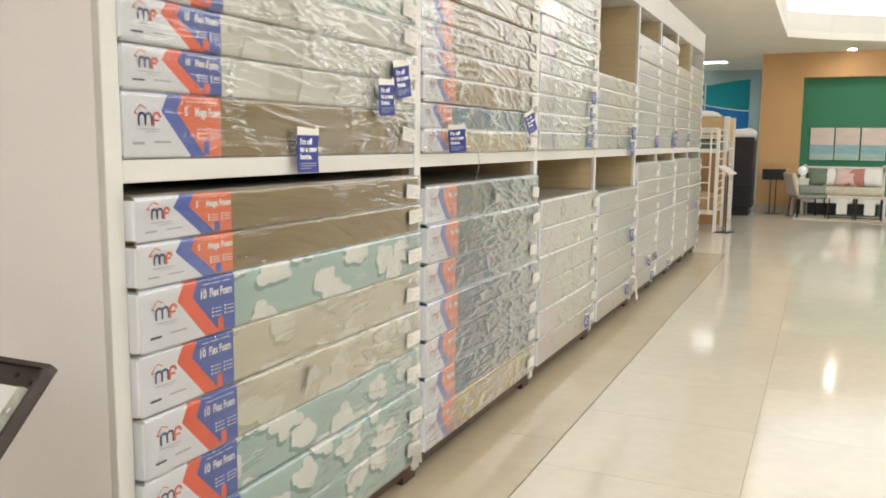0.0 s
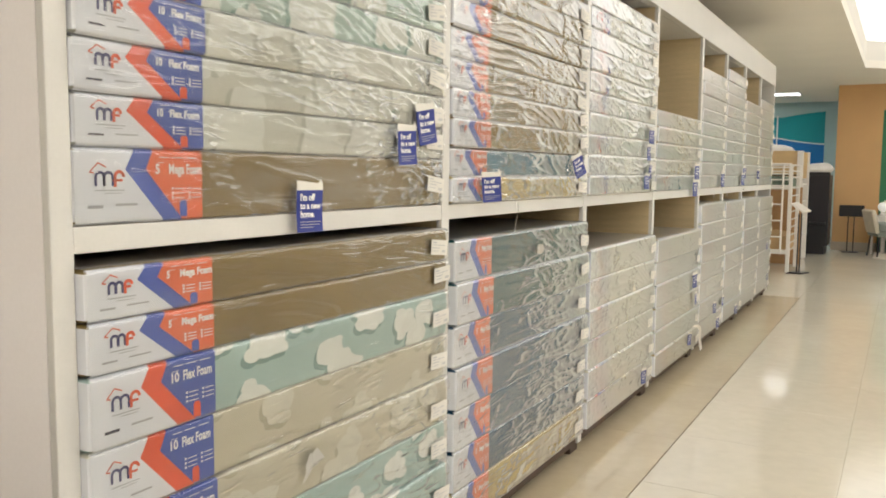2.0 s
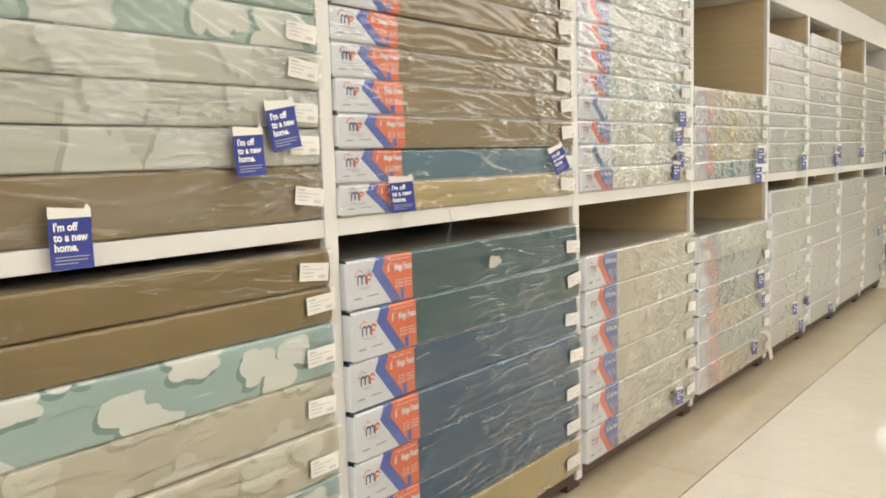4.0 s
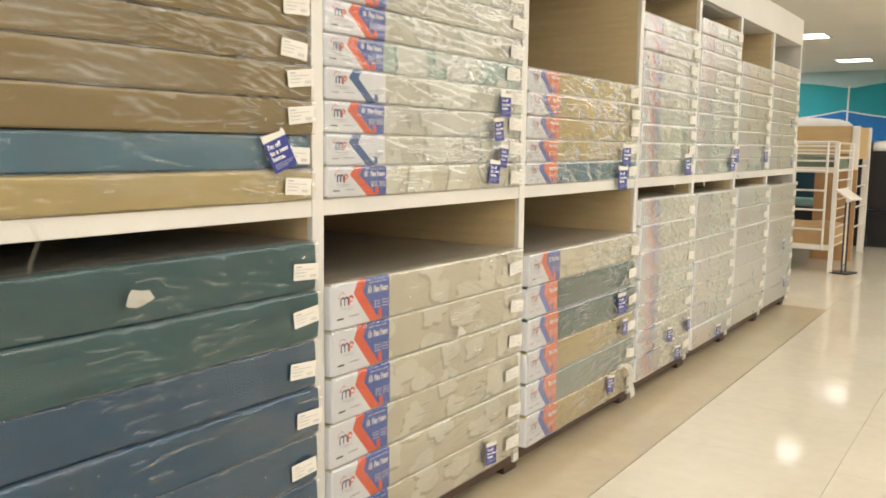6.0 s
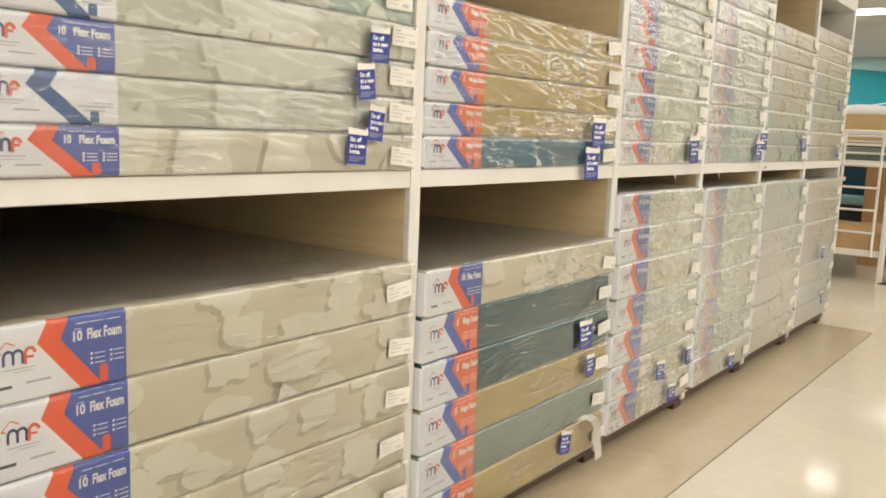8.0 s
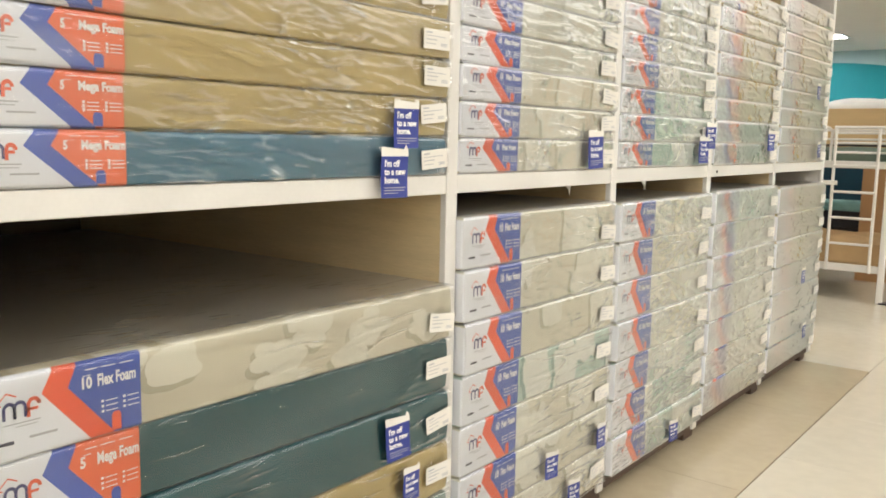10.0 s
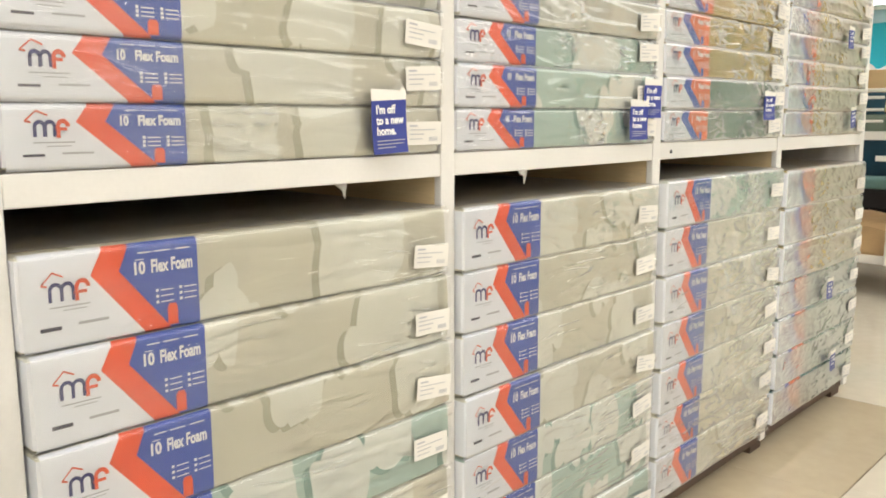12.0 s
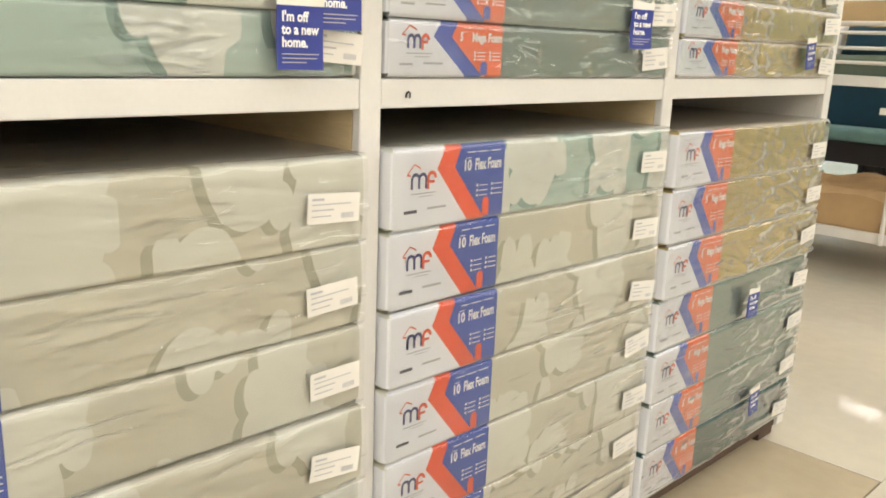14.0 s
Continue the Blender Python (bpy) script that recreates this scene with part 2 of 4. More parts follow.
M = {
    "white": mat("white_laminate", (0.63, 0.61, 0.575), 0.38, var=0.05, scale=3, bump=0.05, bscale=25, fine=0.015),
    # pinkish south end panel, lightened above the laminate to offset weak light there
    "panel": mat("lightened_pinkish_panel", (0.88, 0.835, 0.83), 0.5, var=0.03, scale=2, bump=0.04, bscale=25, fine=0.012),
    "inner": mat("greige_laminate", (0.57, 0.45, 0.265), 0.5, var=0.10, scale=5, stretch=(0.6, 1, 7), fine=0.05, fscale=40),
    # back board coloured dark to put the shade of the deep bays into it
    "shade_board": mat("shade_darkened_back_board", (0.10, 0.075, 0.05), 0.7, var=0.2, scale=3),
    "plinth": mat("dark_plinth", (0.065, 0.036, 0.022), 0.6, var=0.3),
    "floor": mat("cream_porcelain", (0.65, 0.59, 0.475), 0.09, var=0.05, scale=1.3, fine=0.03, fscale=14),
    "strip": mat("beige_porcelain", (0.50, 0.415, 0.285), 0.10, var=0.07, scale=2.0, fine=0.03, fscale=18),
    "grout": mat("tile_grout", (0.20, 0.16, 0.11), 0.8, var=0.2),
    "ceiling": mat("ceiling_paint", (0.82, 0.77, 0.68), 0.9, var=0.04, scale=1.0, bump=0.03),
    "wall": mat("wall_paint", (0.74, 0.70, 0.63), 0.8, var=0.05, scale=1.2, bump=0.05),
    "pale": mat("pale_blue_paint", (0.48, 0.65, 0.68), 0.8, var=0.05, scale=1.0),
    "teal_paint": mat("teal_paint", (0.02, 0.33, 0.39), 0.7, var=0.08, scale=1.5),
    "sea_paint": mat("green_sea_paint", (0.03, 0.33, 0.26), 0.7, var=0.08, scale=1.5),
    "blue_paint": mat("blue_paint", (0.02, 0.20, 0.58), 0.7, var=0.08, scale=1.5),
    "orange": mat("ochre_paint", (0.62, 0.38, 0.17), 0.75, var=0.06, scale=1.5, bump=0.05),
    "green": mat("green_paint", (0.05, 0.22, 0.12), 0.75, var=0.07, scale=1.5, bump=0.05),
    "base": mat("stone_skirting", (0.42, 0.36, 0.27), 0.3, var=0.12, scale=4),
    "card": mat("printed_card_white", (0.77, 0.78, 0.82), 0.4, var=0.03, scale=6),
    "p_orange": mat("printed_orange", (0.76, 0.16, 0.05), 0.42, var=0.06, scale=9),
    "p_red": mat("printed_red_orange", (0.76, 0.105, 0.03), 0.42, var=0.06, scale=9),
    "p_blue": mat("printed_blue", (0.055, 0.10, 0.41), 0.42, var=0.06, scale=9),
    "p_mid": mat("printed_bright_blue", (0.07, 0.12, 0.48), 0.42, var=0.06, scale=9),
    "p_navy": mat("printed_navy_band", (0.03, 0.10, 0.30), 0.42, var=0.06, scale=9),
    "ink": mat("printed_ink", (0.07, 0.065, 0.09), 0.5),
    "grey_ink": mat("printed_grey", (0.42, 0.42, 0.44), 0.5),
    "ink_white": mat("printed_white", (0.85, 0.84, 0.82), 0.45),
    "logo_blue": mat("logo_dark_blue", (0.06, 0.06, 0.17), 0.45),
    "logo_red": mat("logo_red", (0.70, 0.12, 0.05), 0.45),
    "sticker": mat("sticker_paper", (0.72, 0.69, 0.63), 0.55, var=0.03),
    "tag_blue": mat("tag_blue", (0.02, 0.035, 0.24), 0.4, var=0.06),
    "film": film_material("clear_plastic_film", 15.0, 0.045, (0.0, 0.05), 0.65),
    "film_loose": film_material("loose_plastic_film", 15.0, 0.045, (0.02, 0.12), 2.2),
    "tape": mat("white_strap", (0.78, 0.75, 0.69), 0.45, var=0.05),
    "metal_white": mat("white_enamel", (0.78, 0.74, 0.68), 0.3, var=0.04, coat=0.3),
    "metal_black": mat("black_metal", (0.012, 0.011, 0.012), 0.4, var=0.2, fine=0.1),
    "tray": mat("dark_brown_steel", (0.045, 0.032, 0.03), 0.42, var=0.25, scale=14, bump=0.1),
    "paper": mat("paper", (0.75, 0.74, 0.70), 0.7, var=0.05, bump=0.1, bscale=20),
    "torn": mat("torn_paper_edge", (0.42, 0.42, 0.34), 0.8, var=0.35, scale=30, bump=0.5),
    "tan": mat("tan_board", (0.56, 0.39, 0.19), 0.6, var=0.08, scale=3, stretch=(1, 1, 4)),
    "kraft": mat("brown_cardboard", (0.42, 0.24, 0.11), 0.8, var=0.1, scale=4, bump=0.1),
    "kraft_quilt": mat("tan_bedding", (0.50, 0.33, 0.16), 0.9, var=0.15, scale=5, bump=0.5, bscale=14),
    "sage": mat("sage_cover", (0.16, 0.20, 0.15), 0.9, var=0.12, bump=0.3),
    "dark_wood": mat("black_stained_wood", (0.014, 0.011, 0.014), 0.45, var=0.3, stretch=(1, 1, 0.2)),
    "navy_cloth": mat("navy_cloth", (0.012, 0.05, 0.08), 0.85, var=0.15, bump=0.3),
    "aqua_cloth": mat("aqua_cloth", (0.20, 0.36, 0.35), 0.85, var=0.15, bump=0.4, bscale=20),
    "linen": mat("cream_linen", (0.62, 0.55, 0.43), 0.9, var=0.12, scale=9, bump=0.5, bscale=18),
    "white_cloth": mat("white_cloth", (0.80, 0.77, 0.73), 0.9, var=0.07, bump=0.5, bscale=16),
    "pink_cloth": mat("pink_cloth", (0.70, 0.50, 0.46), 0.9, var=0.08, bump=0.3),
    "rose_cloth": mat("rose_cloth", (0.45, 0.20, 0.16), 0.9, var=0.1, bump=0.3),
    "grey_cloth": mat("grey_green_cloth", (0.25, 0.27, 0.23), 0.9, var=0.12, bump=0.3),
    "art_sky": mat("art_pink_sky", (0.72, 0.60, 0.53), 0.6, var=0.08, scale=4, stretch=(1, 1, 4)),
    "art_sea": mat("art_blue_sea", (0.28, 0.47, 0.52), 0.6, var=0.15, scale=5, stretch=(1, 1, 6)),
    "art_shore": mat("art_green_shore", (0.42, 0.55, 0.48), 0.6, var=0.15, scale=5, stretch=(1, 1, 6)),
    "glow": mat("unseen_hall_panel", (0.9, 0.9, 0.9), 0.5, emit=WARM, power=LAMP),
    # for panels added out of view to brighten the far room
    "glow_fill": mat("unseen_fill_panel", (0.9, 0.9, 0.9), 0.5, emit=WARM, power=42.0),
    "glow_dim": mat("dim_lamp_panel", (0.9, 0.9, 0.9), 0.5, emit=WARM, power=12.0),
    "spot": mat("downlight_lens", (0.9, 0.9, 0.9), 0.5, emit=(1.0, 0.93, 0.80), power=260.0),
    "strip_lamp": mat("added_lamp_tube", (0.9, 0.9, 0.9), 0.5, emit=(1.0, 0.89, 0.68), power=STRIP),
    "cove": mat("ceiling_recess_glow", (0.9, 0.9, 0.9), 0.6, emit=(1.0, 1.0, 0.98), power=COVE),
    "opal": mat("opal_glass", (0.85, 0.85, 0.82), 0.3, emit=(1, 0.95, 0.85), power=0.6),
    "chrome": mat("chrome", (0.8, 0.8, 0.8), 0.15, metal=1.0),
}
FABRIC = {
    "brown": mat("brown_cover", (0.235, 0.162, 0.05), 0.8, var=0.10, scale=4, bump=0.3, bscale=180, fine=0.04),
    "olive": mat("golden_olive_cover", (0.46, 0.36, 0.145), 0.8, var=0.10, scale=4, bump=0.3, bscale=180, fine=0.04),
    "teal": mat("dark_teal_cover", (0.008, 0.076, 0.086), 0.8, var=0.14, scale=4, bump=0.3, bscale=180, fine=0.05),
    "blue": mat("petrol_blue_cover", (0.005, 0.064, 0.135), 0.8, var=0.14, scale=4, bump=0.3, bscale=180, fine=0.05),
    # blue cover made lighter for the upper bays, standing in for film glare
    "lagoon": mat("glare_lightened_blue_cover", (0.05, 0.155, 0.23), 0.8, var=0.12, scale=4, bump=0.3, bscale=180, fine=0.05),
    "slate": mat("grey_green_cover", (0.20, 0.26, 0.22), 0.8, var=0.14, scale=4, bump=0.3, bscale=180, fine=0.05),
    "cream": cloud_fabric("cream_cloud_cover", (0.57, 0.53, 0.415), (0.66, 0.635, 0.535), (0.44, 0.405, 0.30), False),
    "aqua": cloud_fabric("aqua_cloud_cover", (0.40, 0.52, 0.49), (0.76, 0.77, 0.72), (0.22, 0.32, 0.29), False),
    "creamv": cloud_fabric("cream_scallop_cover", (0.59, 0.565, 0.46), (0.68, 0.67, 0.585), (0.43, 0.41, 0.31), True),
    "greyv": cloud_fabric("pale_grey_scallop_cover", (0.555, 0.55, 0.475), (0.66, 0.66, 0.595), (0.44, 0.44, 0.37), True),
    "aquav": cloud_fabric("aqua_scallop_cover", (0.43, 0.53, 0.47), (0.68, 0.69, 0.63), (0.25, 0.35, 0.30), True),
}


# ---------- building helpers ----------
def mesh_of(bm, name, material, smooth=False):
    me = bpy.data.meshes.new(name)
    bmesh.ops.recalc_face_normals(bm, faces=bm.faces)
    bm.to_mesh(me)
    bm.free()
    for m in material if isinstance(material, (list, tuple)) else [material]:
        me.materials.append(m)
    if smooth:
        for p in me.polygons:
            p.use_smooth = True
    return me


def part(name, bm, material, parent, label="", smooth=False):
    ob = new(name, mesh_of(bm, name, material, smooth))
    ob.parent = parent
    return tagged(ob, label)


def part_mesh(name, me, parent, label=""):
    ob = new(name, me)
    ob.parent = parent
    return tagged(ob, label)


def thing(name, x, y, z, label, category, group="", rz=0):
    ob = new(name)
    ob.matrix_basis = pose(x, y, z, 0, 0, rz)
    ob.empty_display_size = 0.05
    return tagged(ob, label, category, group)


def box(bm, x0, x1, y0, y1, z0, z1, bevel=0.0, segs=2):
    r = bmesh.ops.create_cube(bm, size=1.0)
    bmesh.ops.scale(bm, vec=(abs(x1 - x0), abs(y1 - y0), abs(z1 - z0)), verts=r["verts"])
    bmesh.ops.translate(bm, vec=((x0 + x1) / 2, (y0 + y1) / 2, (z0 + z1) / 2), verts=r["verts"])
    if bevel:
        es = list({e for v in r["verts"] for e in v.link_edges})
        bmesh.ops.bevel(bm, geom=es, offset=bevel, segments=segs, profile=0.5, affect="EDGES")
    return bm


def boxes(*specs, bevel=0.0, segs=2):
    bm = bmesh.new()
    for s in specs:
        box(bm, *s, bevel=bevel, segs=segs)
    return bm


def rod(bm, a, b, r, n=10):
    a, b = Vector(a), Vector(b)
    d = b - a
    m = Matrix.Translation((a + b) / 2) @ d.to_track_quat("Z", "Y").to_matrix().to_4x4()
    bmesh.ops.create_cone(bm, cap_ends=True, segments=n, radius1=r, radius2=r, depth=d.length, matrix=m)
    return bm


def rods(pairs, r, n=10):
    bm = bmesh.new()
    for a, b in pairs:
        rod(bm, a, b, r, n)
    return bm


def bent_tube(points, r, n=8):
    """A tube that follows points, with a ball at each bend."""
    bm = bmesh.new()
    for a, b in zip(points, points[1:]):
        rod(bm, a, b, r, n)
    for p in points[1:-1]:
        bmesh.ops.create_uvsphere(bm, u_segments=n, v_segments=6, radius=r, matrix=Matrix.Translation(p))
    return bm


def cushion(w, d, h, seed, puff=1.0, nx=14, ny=14):
    """A soft pillow that lies in x and y."""
    bm = bmesh.new()
    bmesh.ops.create_grid(bm, x_segments=nx, y_segments=ny, size=0.5)
    top = list(bm.verts)
    for v in top:
        u, t = v.co.x * 2, v.co.y * 2
        e = max(0.0, (1 - abs(u) ** 3) * (1 - abs(t) ** 3)) ** 0.45
        k = noise.noise(Vector((u * 2 + seed, t * 2, seed * 1.7))) * 0.18
        v.co = Vector((u * w / 2 * (1 - 0.06 * (1 - abs(t))), t * d / 2 * (1 - 0.06 * (1 - abs(u))), h / 2 * e * (1 + k) * puff))
    r = bmesh.ops.duplicate(bm, geom=bm.verts[:] + bm.edges[:] + bm.faces[:])
    for g in r["geom"]:
        if isinstance(g, bmesh.types.BMVert):
            g.co.z = -g.co.z
    bmesh.ops.remove_doubles(bm, verts=bm.verts, dist=0.002)
    return bm


def place(bm, m):
    bmesh.ops.transform(bm, matrix=m, verts=bm.verts)
    return bm


def structure(name, bm, material, label, smooth=False):
    ob = new(name, mesh_of(bm, name, material, smooth))
    return tagged(ob, label, kind="structure")


# ---------- large structure ----------
structure("floor", boxes((-9, 8, -6, 23, -0.12, -0.006)), M["grout"], "tile bed with dark joints under the porcelain floor")
CX0, CX1, CY0 = -0.46, 4.6, -4.5       # the lit recess over the aisle, lengthened south out of view to brighten the shelving
far = [(CX0, 15.1), (0.2, 15.75), (1.1, 16.35), (2.2, 16.75), (3.4, 16.95), (CX1, 17.0)]


def prism(bm, outline, z0, z1):
    lo = [bm.verts.new((x, y, z0)) for x, y in outline]
    hi = [bm.verts.new((x, y, z1)) for x, y in outline]
    bm.faces.new(lo)
    bm.faces.new(hi)
    for i in range(len(lo)):
        j = (i + 1) % len(lo)
        bm.faces.new((lo[i], lo[j], hi[j], hi[i]))
    return bm


ceil = bmesh.new()
box(ceil, -9, CX0, -6, 23, CEIL, CEIL + 0.12)
box(ceil, CX1, 8, -6, 23, CEIL, CEIL + 0.12)
box(ceil, CX0, CX1, -6, CY0, CEIL, CEIL + 0.12)
prism(ceil, far + [(CX1, 23), (CX0, 23)], CEIL, CEIL + 0.12)
structure("ceiling", ceil, M["ceiling"], "cream painted ceiling around a lit recess")
rec = bmesh.new()
rim = [(CX0, CY0)] + far + [(CX1, CY0)]
lo = [rec.verts.new((x, y, CEIL + 0.12)) for x, y in rim]
hi = [rec.verts.new((x, y, CEIL + 0.42)) for x, y in rim]
for i in range(len(rim)):
    j = (i + 1) % len(rim)
    rec.faces.new((lo[i], lo[j], hi[j], hi[i]))
structure("ceiling_recess_side", rec, M["wall"], "white upright sides of the ceiling recess")
# the flat top itself emits, standing in for tubes hidden at the rim
rec = prism(bmesh.new(), rim, CEIL + 0.42, CEIL + 0.46)
structure("ceiling_recess_top", rec, M["cove"], "glowing white top of the ceiling recess")


def wall(name, x0, x1, y0, y1, material, label, z1=CEIL + 0.5, z0=-0.1):
    return structure(name, boxes((x0, x1, y0, y1, z0, z1)), material, label)


# south and east walls are unseen, added to keep reflections in the film bright
wall("wall_south", -9, 8, -6.2, -6, M["wall"], "unseen cream wall added behind the aisle to close the hall")
wall("wall_east", 8, 8.2, -6, 23, M["wall"], "unseen cream wall added across the hall for bright reflections")
wall("wall_west", -9.2, -9, -6, 23, M["pale"], "pale blue painted wall")
wn = wall("wall_north", -9, 8, 21.5, 21.7, M["pale"], "pale blue wall painted with teal and blue waves")
wall("wall_behind_shelving", -3.6, -3.45, -6, 10.9, M["wall"], "plain wall behind the storage shelving", z1=CEIL)


def wave(name, top, low, material, y=21.494):
    """A band of paint between two wavy lines."""
    bm = bmesh.new()
    n = 40
    rows = []
    for i in range(n + 1):
        x = -8.9 + (7.4) * i / n
        a, b = bm.verts.new((x, y, top(x))), bm.verts.new((x, y, low(x)))
        c, d = bm.verts.new((x, y + 0.005, top(x))), bm.verts.new((x, y + 0.005, low(x)))
        rows.append((a, b, c, d))
    for p, q in zip(rows, rows[1:]):
        bm.faces.new((p[0], q[0], q[1], p[1]))
        bm.faces.new((p[0], p[2], q[2], q[0]))
        bm.faces.new((p[1], q[1], q[3], p[3]))
    return part(name, bm, material, wn)


def crest(x):
    return 2.74 + 0.16 * abs(math.sin((x + 2.5) * 1.05)) ** 0.9


def sea(x):
    return 2.28 - 0.17 * abs(math.sin((x + 2.6) * 1.2))


wave("painted_wave", crest, sea, M["teal_paint"])
wave("painted_wave", lambda x: sea(x) + 0.03, lambda x: sea(x) - 0.005, M["ink_white"], 21.490)
wave("painted_wave", sea, lambda x: 1.45, M["blue_paint"], 21.488)
part("corner_strip", boxes((-2.545, -2.515, 21.47, 21.5, 0, 2.8)), M["ink_white"], wn)

# ochre feature wall with a green recess
niche = bmesh.new()
NX0, NX1, NY = -0.235, 4.2, 17.8
box(niche, -1.0, NX0, NY, NY + 0.8, 0.0, CEIL)
box(niche, NX0, NX1, NY, NY + 0.8, 2.63, CEIL)
box(niche, NX1, 5.2, NY, NY + 0.8, 0.0, CEIL)
structure("wall_feature", niche, M["orange"], "ochre painted feature wall framing a green recess")
structure("wall_niche", boxes((NX0, NX1, NY + 0.18, NY + 0.32, 0.0, 2.63)), M["green"], "green painted wall at the back of the recess")
structure("baseboard", boxes((-1.006, NX0, NY - 0.012, NY, 0.0, 0.16), (-1.012, -1.0, NY, NY + 0.8, 0.0, 0.16)), M["base"], "beige stone skirting at the feature wall")

# ---------- ceiling lamps ----------


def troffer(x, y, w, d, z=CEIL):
    t = thing("ceiling_light", x, y, z, "white recessed ceiling light panel, most added out of view", "ceiling light", "recessed ceiling lights")
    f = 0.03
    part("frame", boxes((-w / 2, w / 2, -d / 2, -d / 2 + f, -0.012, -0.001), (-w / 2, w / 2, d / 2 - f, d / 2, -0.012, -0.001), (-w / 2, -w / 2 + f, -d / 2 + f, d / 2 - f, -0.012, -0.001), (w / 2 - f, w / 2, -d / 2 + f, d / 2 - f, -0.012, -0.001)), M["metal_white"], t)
    part("diffuser", boxes((-w / 2 + f, w / 2 - f, -d / 2 + f, d / 2 - f, -0.008, -0.002)), M["glow"] if x > 5 else M["glow_dim"] if x > -3 else M["glow_fill"], t)
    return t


# only the first two are seen; the others are added out of view as fill
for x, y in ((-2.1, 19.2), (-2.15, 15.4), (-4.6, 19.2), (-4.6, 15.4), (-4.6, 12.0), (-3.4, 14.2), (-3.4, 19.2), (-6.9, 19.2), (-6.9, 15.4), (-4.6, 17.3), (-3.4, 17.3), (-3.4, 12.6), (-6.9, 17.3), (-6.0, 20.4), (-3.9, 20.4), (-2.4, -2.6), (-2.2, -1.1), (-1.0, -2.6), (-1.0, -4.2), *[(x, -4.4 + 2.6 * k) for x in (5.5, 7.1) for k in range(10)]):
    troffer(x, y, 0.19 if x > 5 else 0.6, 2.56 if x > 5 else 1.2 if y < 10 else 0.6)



def strip_lamp(x, y, w, d):
    t = thing("strip_light", x, y, CEIL + 0.42, "bright slim lamp added unseen in the ceiling recess", "ceiling light", "lamps in the ceiling recess")
    part("housing", boxes((-w / 2 - 0.02, w / 2 + 0.02, -d / 2 - 0.02, d / 2 + 0.02, -0.03, -0.001), bevel=0.004), M["metal_white"], t)
    part("tube", boxes((-w / 2, w / 2, -d / 2, d / 2, -0.045, -0.031), bevel=0.004), M["strip_lamp"], t)
    return t


# two rows added out of view so the film catches sharp glints
for k in range(12):
    strip_lamp(4.40, -3.9 + k * 1.62, 0.05, 1.56)
for k in range(12):
    strip_lamp(2.6, -3.9 + k * 1.62, 0.03, 1.56)

# linear light fixture of the recess, built without a glow
lin = thing("slot_diffuser", 0.38, 11.7, CEIL + 0.42, "white linear fixture with a grey slot in the ceiling recess", "air vent")
part("frame", boxes((-0.24, 0.24, -0.22, 0.22, -0.02, -0.001), bevel=0.004), M["metal_white"], lin)
part("slot", boxes((-0.2, 0.2, -0.03, 0.03, -0.026, -0.021)), M["grey_ink"], lin)
dl = thing("downlight", 0.57, 17.3, CEIL, "small round recessed downlight over the feature wall", "downlight")
bmd = bmesh.new()
bmesh.ops.create_cone(bmd, cap_ends=True, segments=24, radius1=0.085, radius2=0.09, depth=0.014, matrix=Matrix.Translation((0, 0, -0.008)))
part("trim_ring", bmd, M["metal_white"], dl)
bmd = bmesh.new()
bmesh.ops.create_cone(bmd, cap_ends=True, segments=24, radius1=0.062, radius2=0.062, depth=0.006, matrix=Matrix.Translation((0, 0, -0.019)))
part("lens", bmd, M["spot"], dl)
spr = thing("sprinkler", -1.9, 12.4, CEIL, "small chrome ceiling sprinkler", "sprinkler")
part("stem", rods([((0, 0, 0), (0, 0, -0.05))], 0.012), M["chrome"], spr)
bmd = bmesh.new()
bmesh.ops.create_cone(bmd, cap_ends=True, segments=12, radius1=0.03, radius2=0.02, depth=0.008, matrix=Matrix.Translation((0, 0, -0.054)))
part("deflector", bmd, M["chrome"], spr)

# ---------- storage shelving ----------
XB = FX - DEPTH
shelf = thing("storage_shelving", FX, POST[0][0], 0, "tall white laminate shelving with two rows of open bays", "shelving")


def sp(name, x0, x1, y0, y1, z0, z1, material, bevel=0.0):
    bm = boxes((x0 - FX, x1 - FX, y0 - POST[0][0], y1 - POST[0][0], z0, z1), bevel=bevel)
    return part(name, bm, material, shelf)


Y0, Y1 = POST[0][0], POST[-1][1]
BASEZ = 0.108
edge = 0.022
for i, (a, b) in enumerate(POST):
    ends = i in (0, len(POST) - 1)
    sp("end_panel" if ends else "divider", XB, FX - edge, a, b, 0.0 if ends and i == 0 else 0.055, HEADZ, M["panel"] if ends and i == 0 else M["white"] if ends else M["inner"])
    sp("edge_strip", FX - edge, FX, a, b, 0.0 if ends and i == 0 else 0.055, HEADZ, M["white"], 0.003)
for i in range(len(POST) - 1):
    a, b = POST[i][1], POST[i + 1][0]
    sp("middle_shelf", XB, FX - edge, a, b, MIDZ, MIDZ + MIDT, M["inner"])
    sp("edge_strip", FX - edge, FX - 0.002, a, b, MIDZ, MIDZ + MIDT, M["white"], 0.003)
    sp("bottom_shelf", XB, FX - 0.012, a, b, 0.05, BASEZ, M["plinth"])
sp("top_fascia", FX - 0.05, FX + 0.002, Y0, Y1, HEADZ, TOPZ, M["white"], 0.004)
sp("top_panel", XB, FX - 0.05, Y0, Y1, HEADZ, HEADZ + 0.04, M["white"])
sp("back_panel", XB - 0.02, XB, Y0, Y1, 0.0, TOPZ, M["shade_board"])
sp("side_fascia", XB, FX - 0.05, Y1 - 0.04, Y1, HEADZ + 0.04, TOPZ, M["white"])
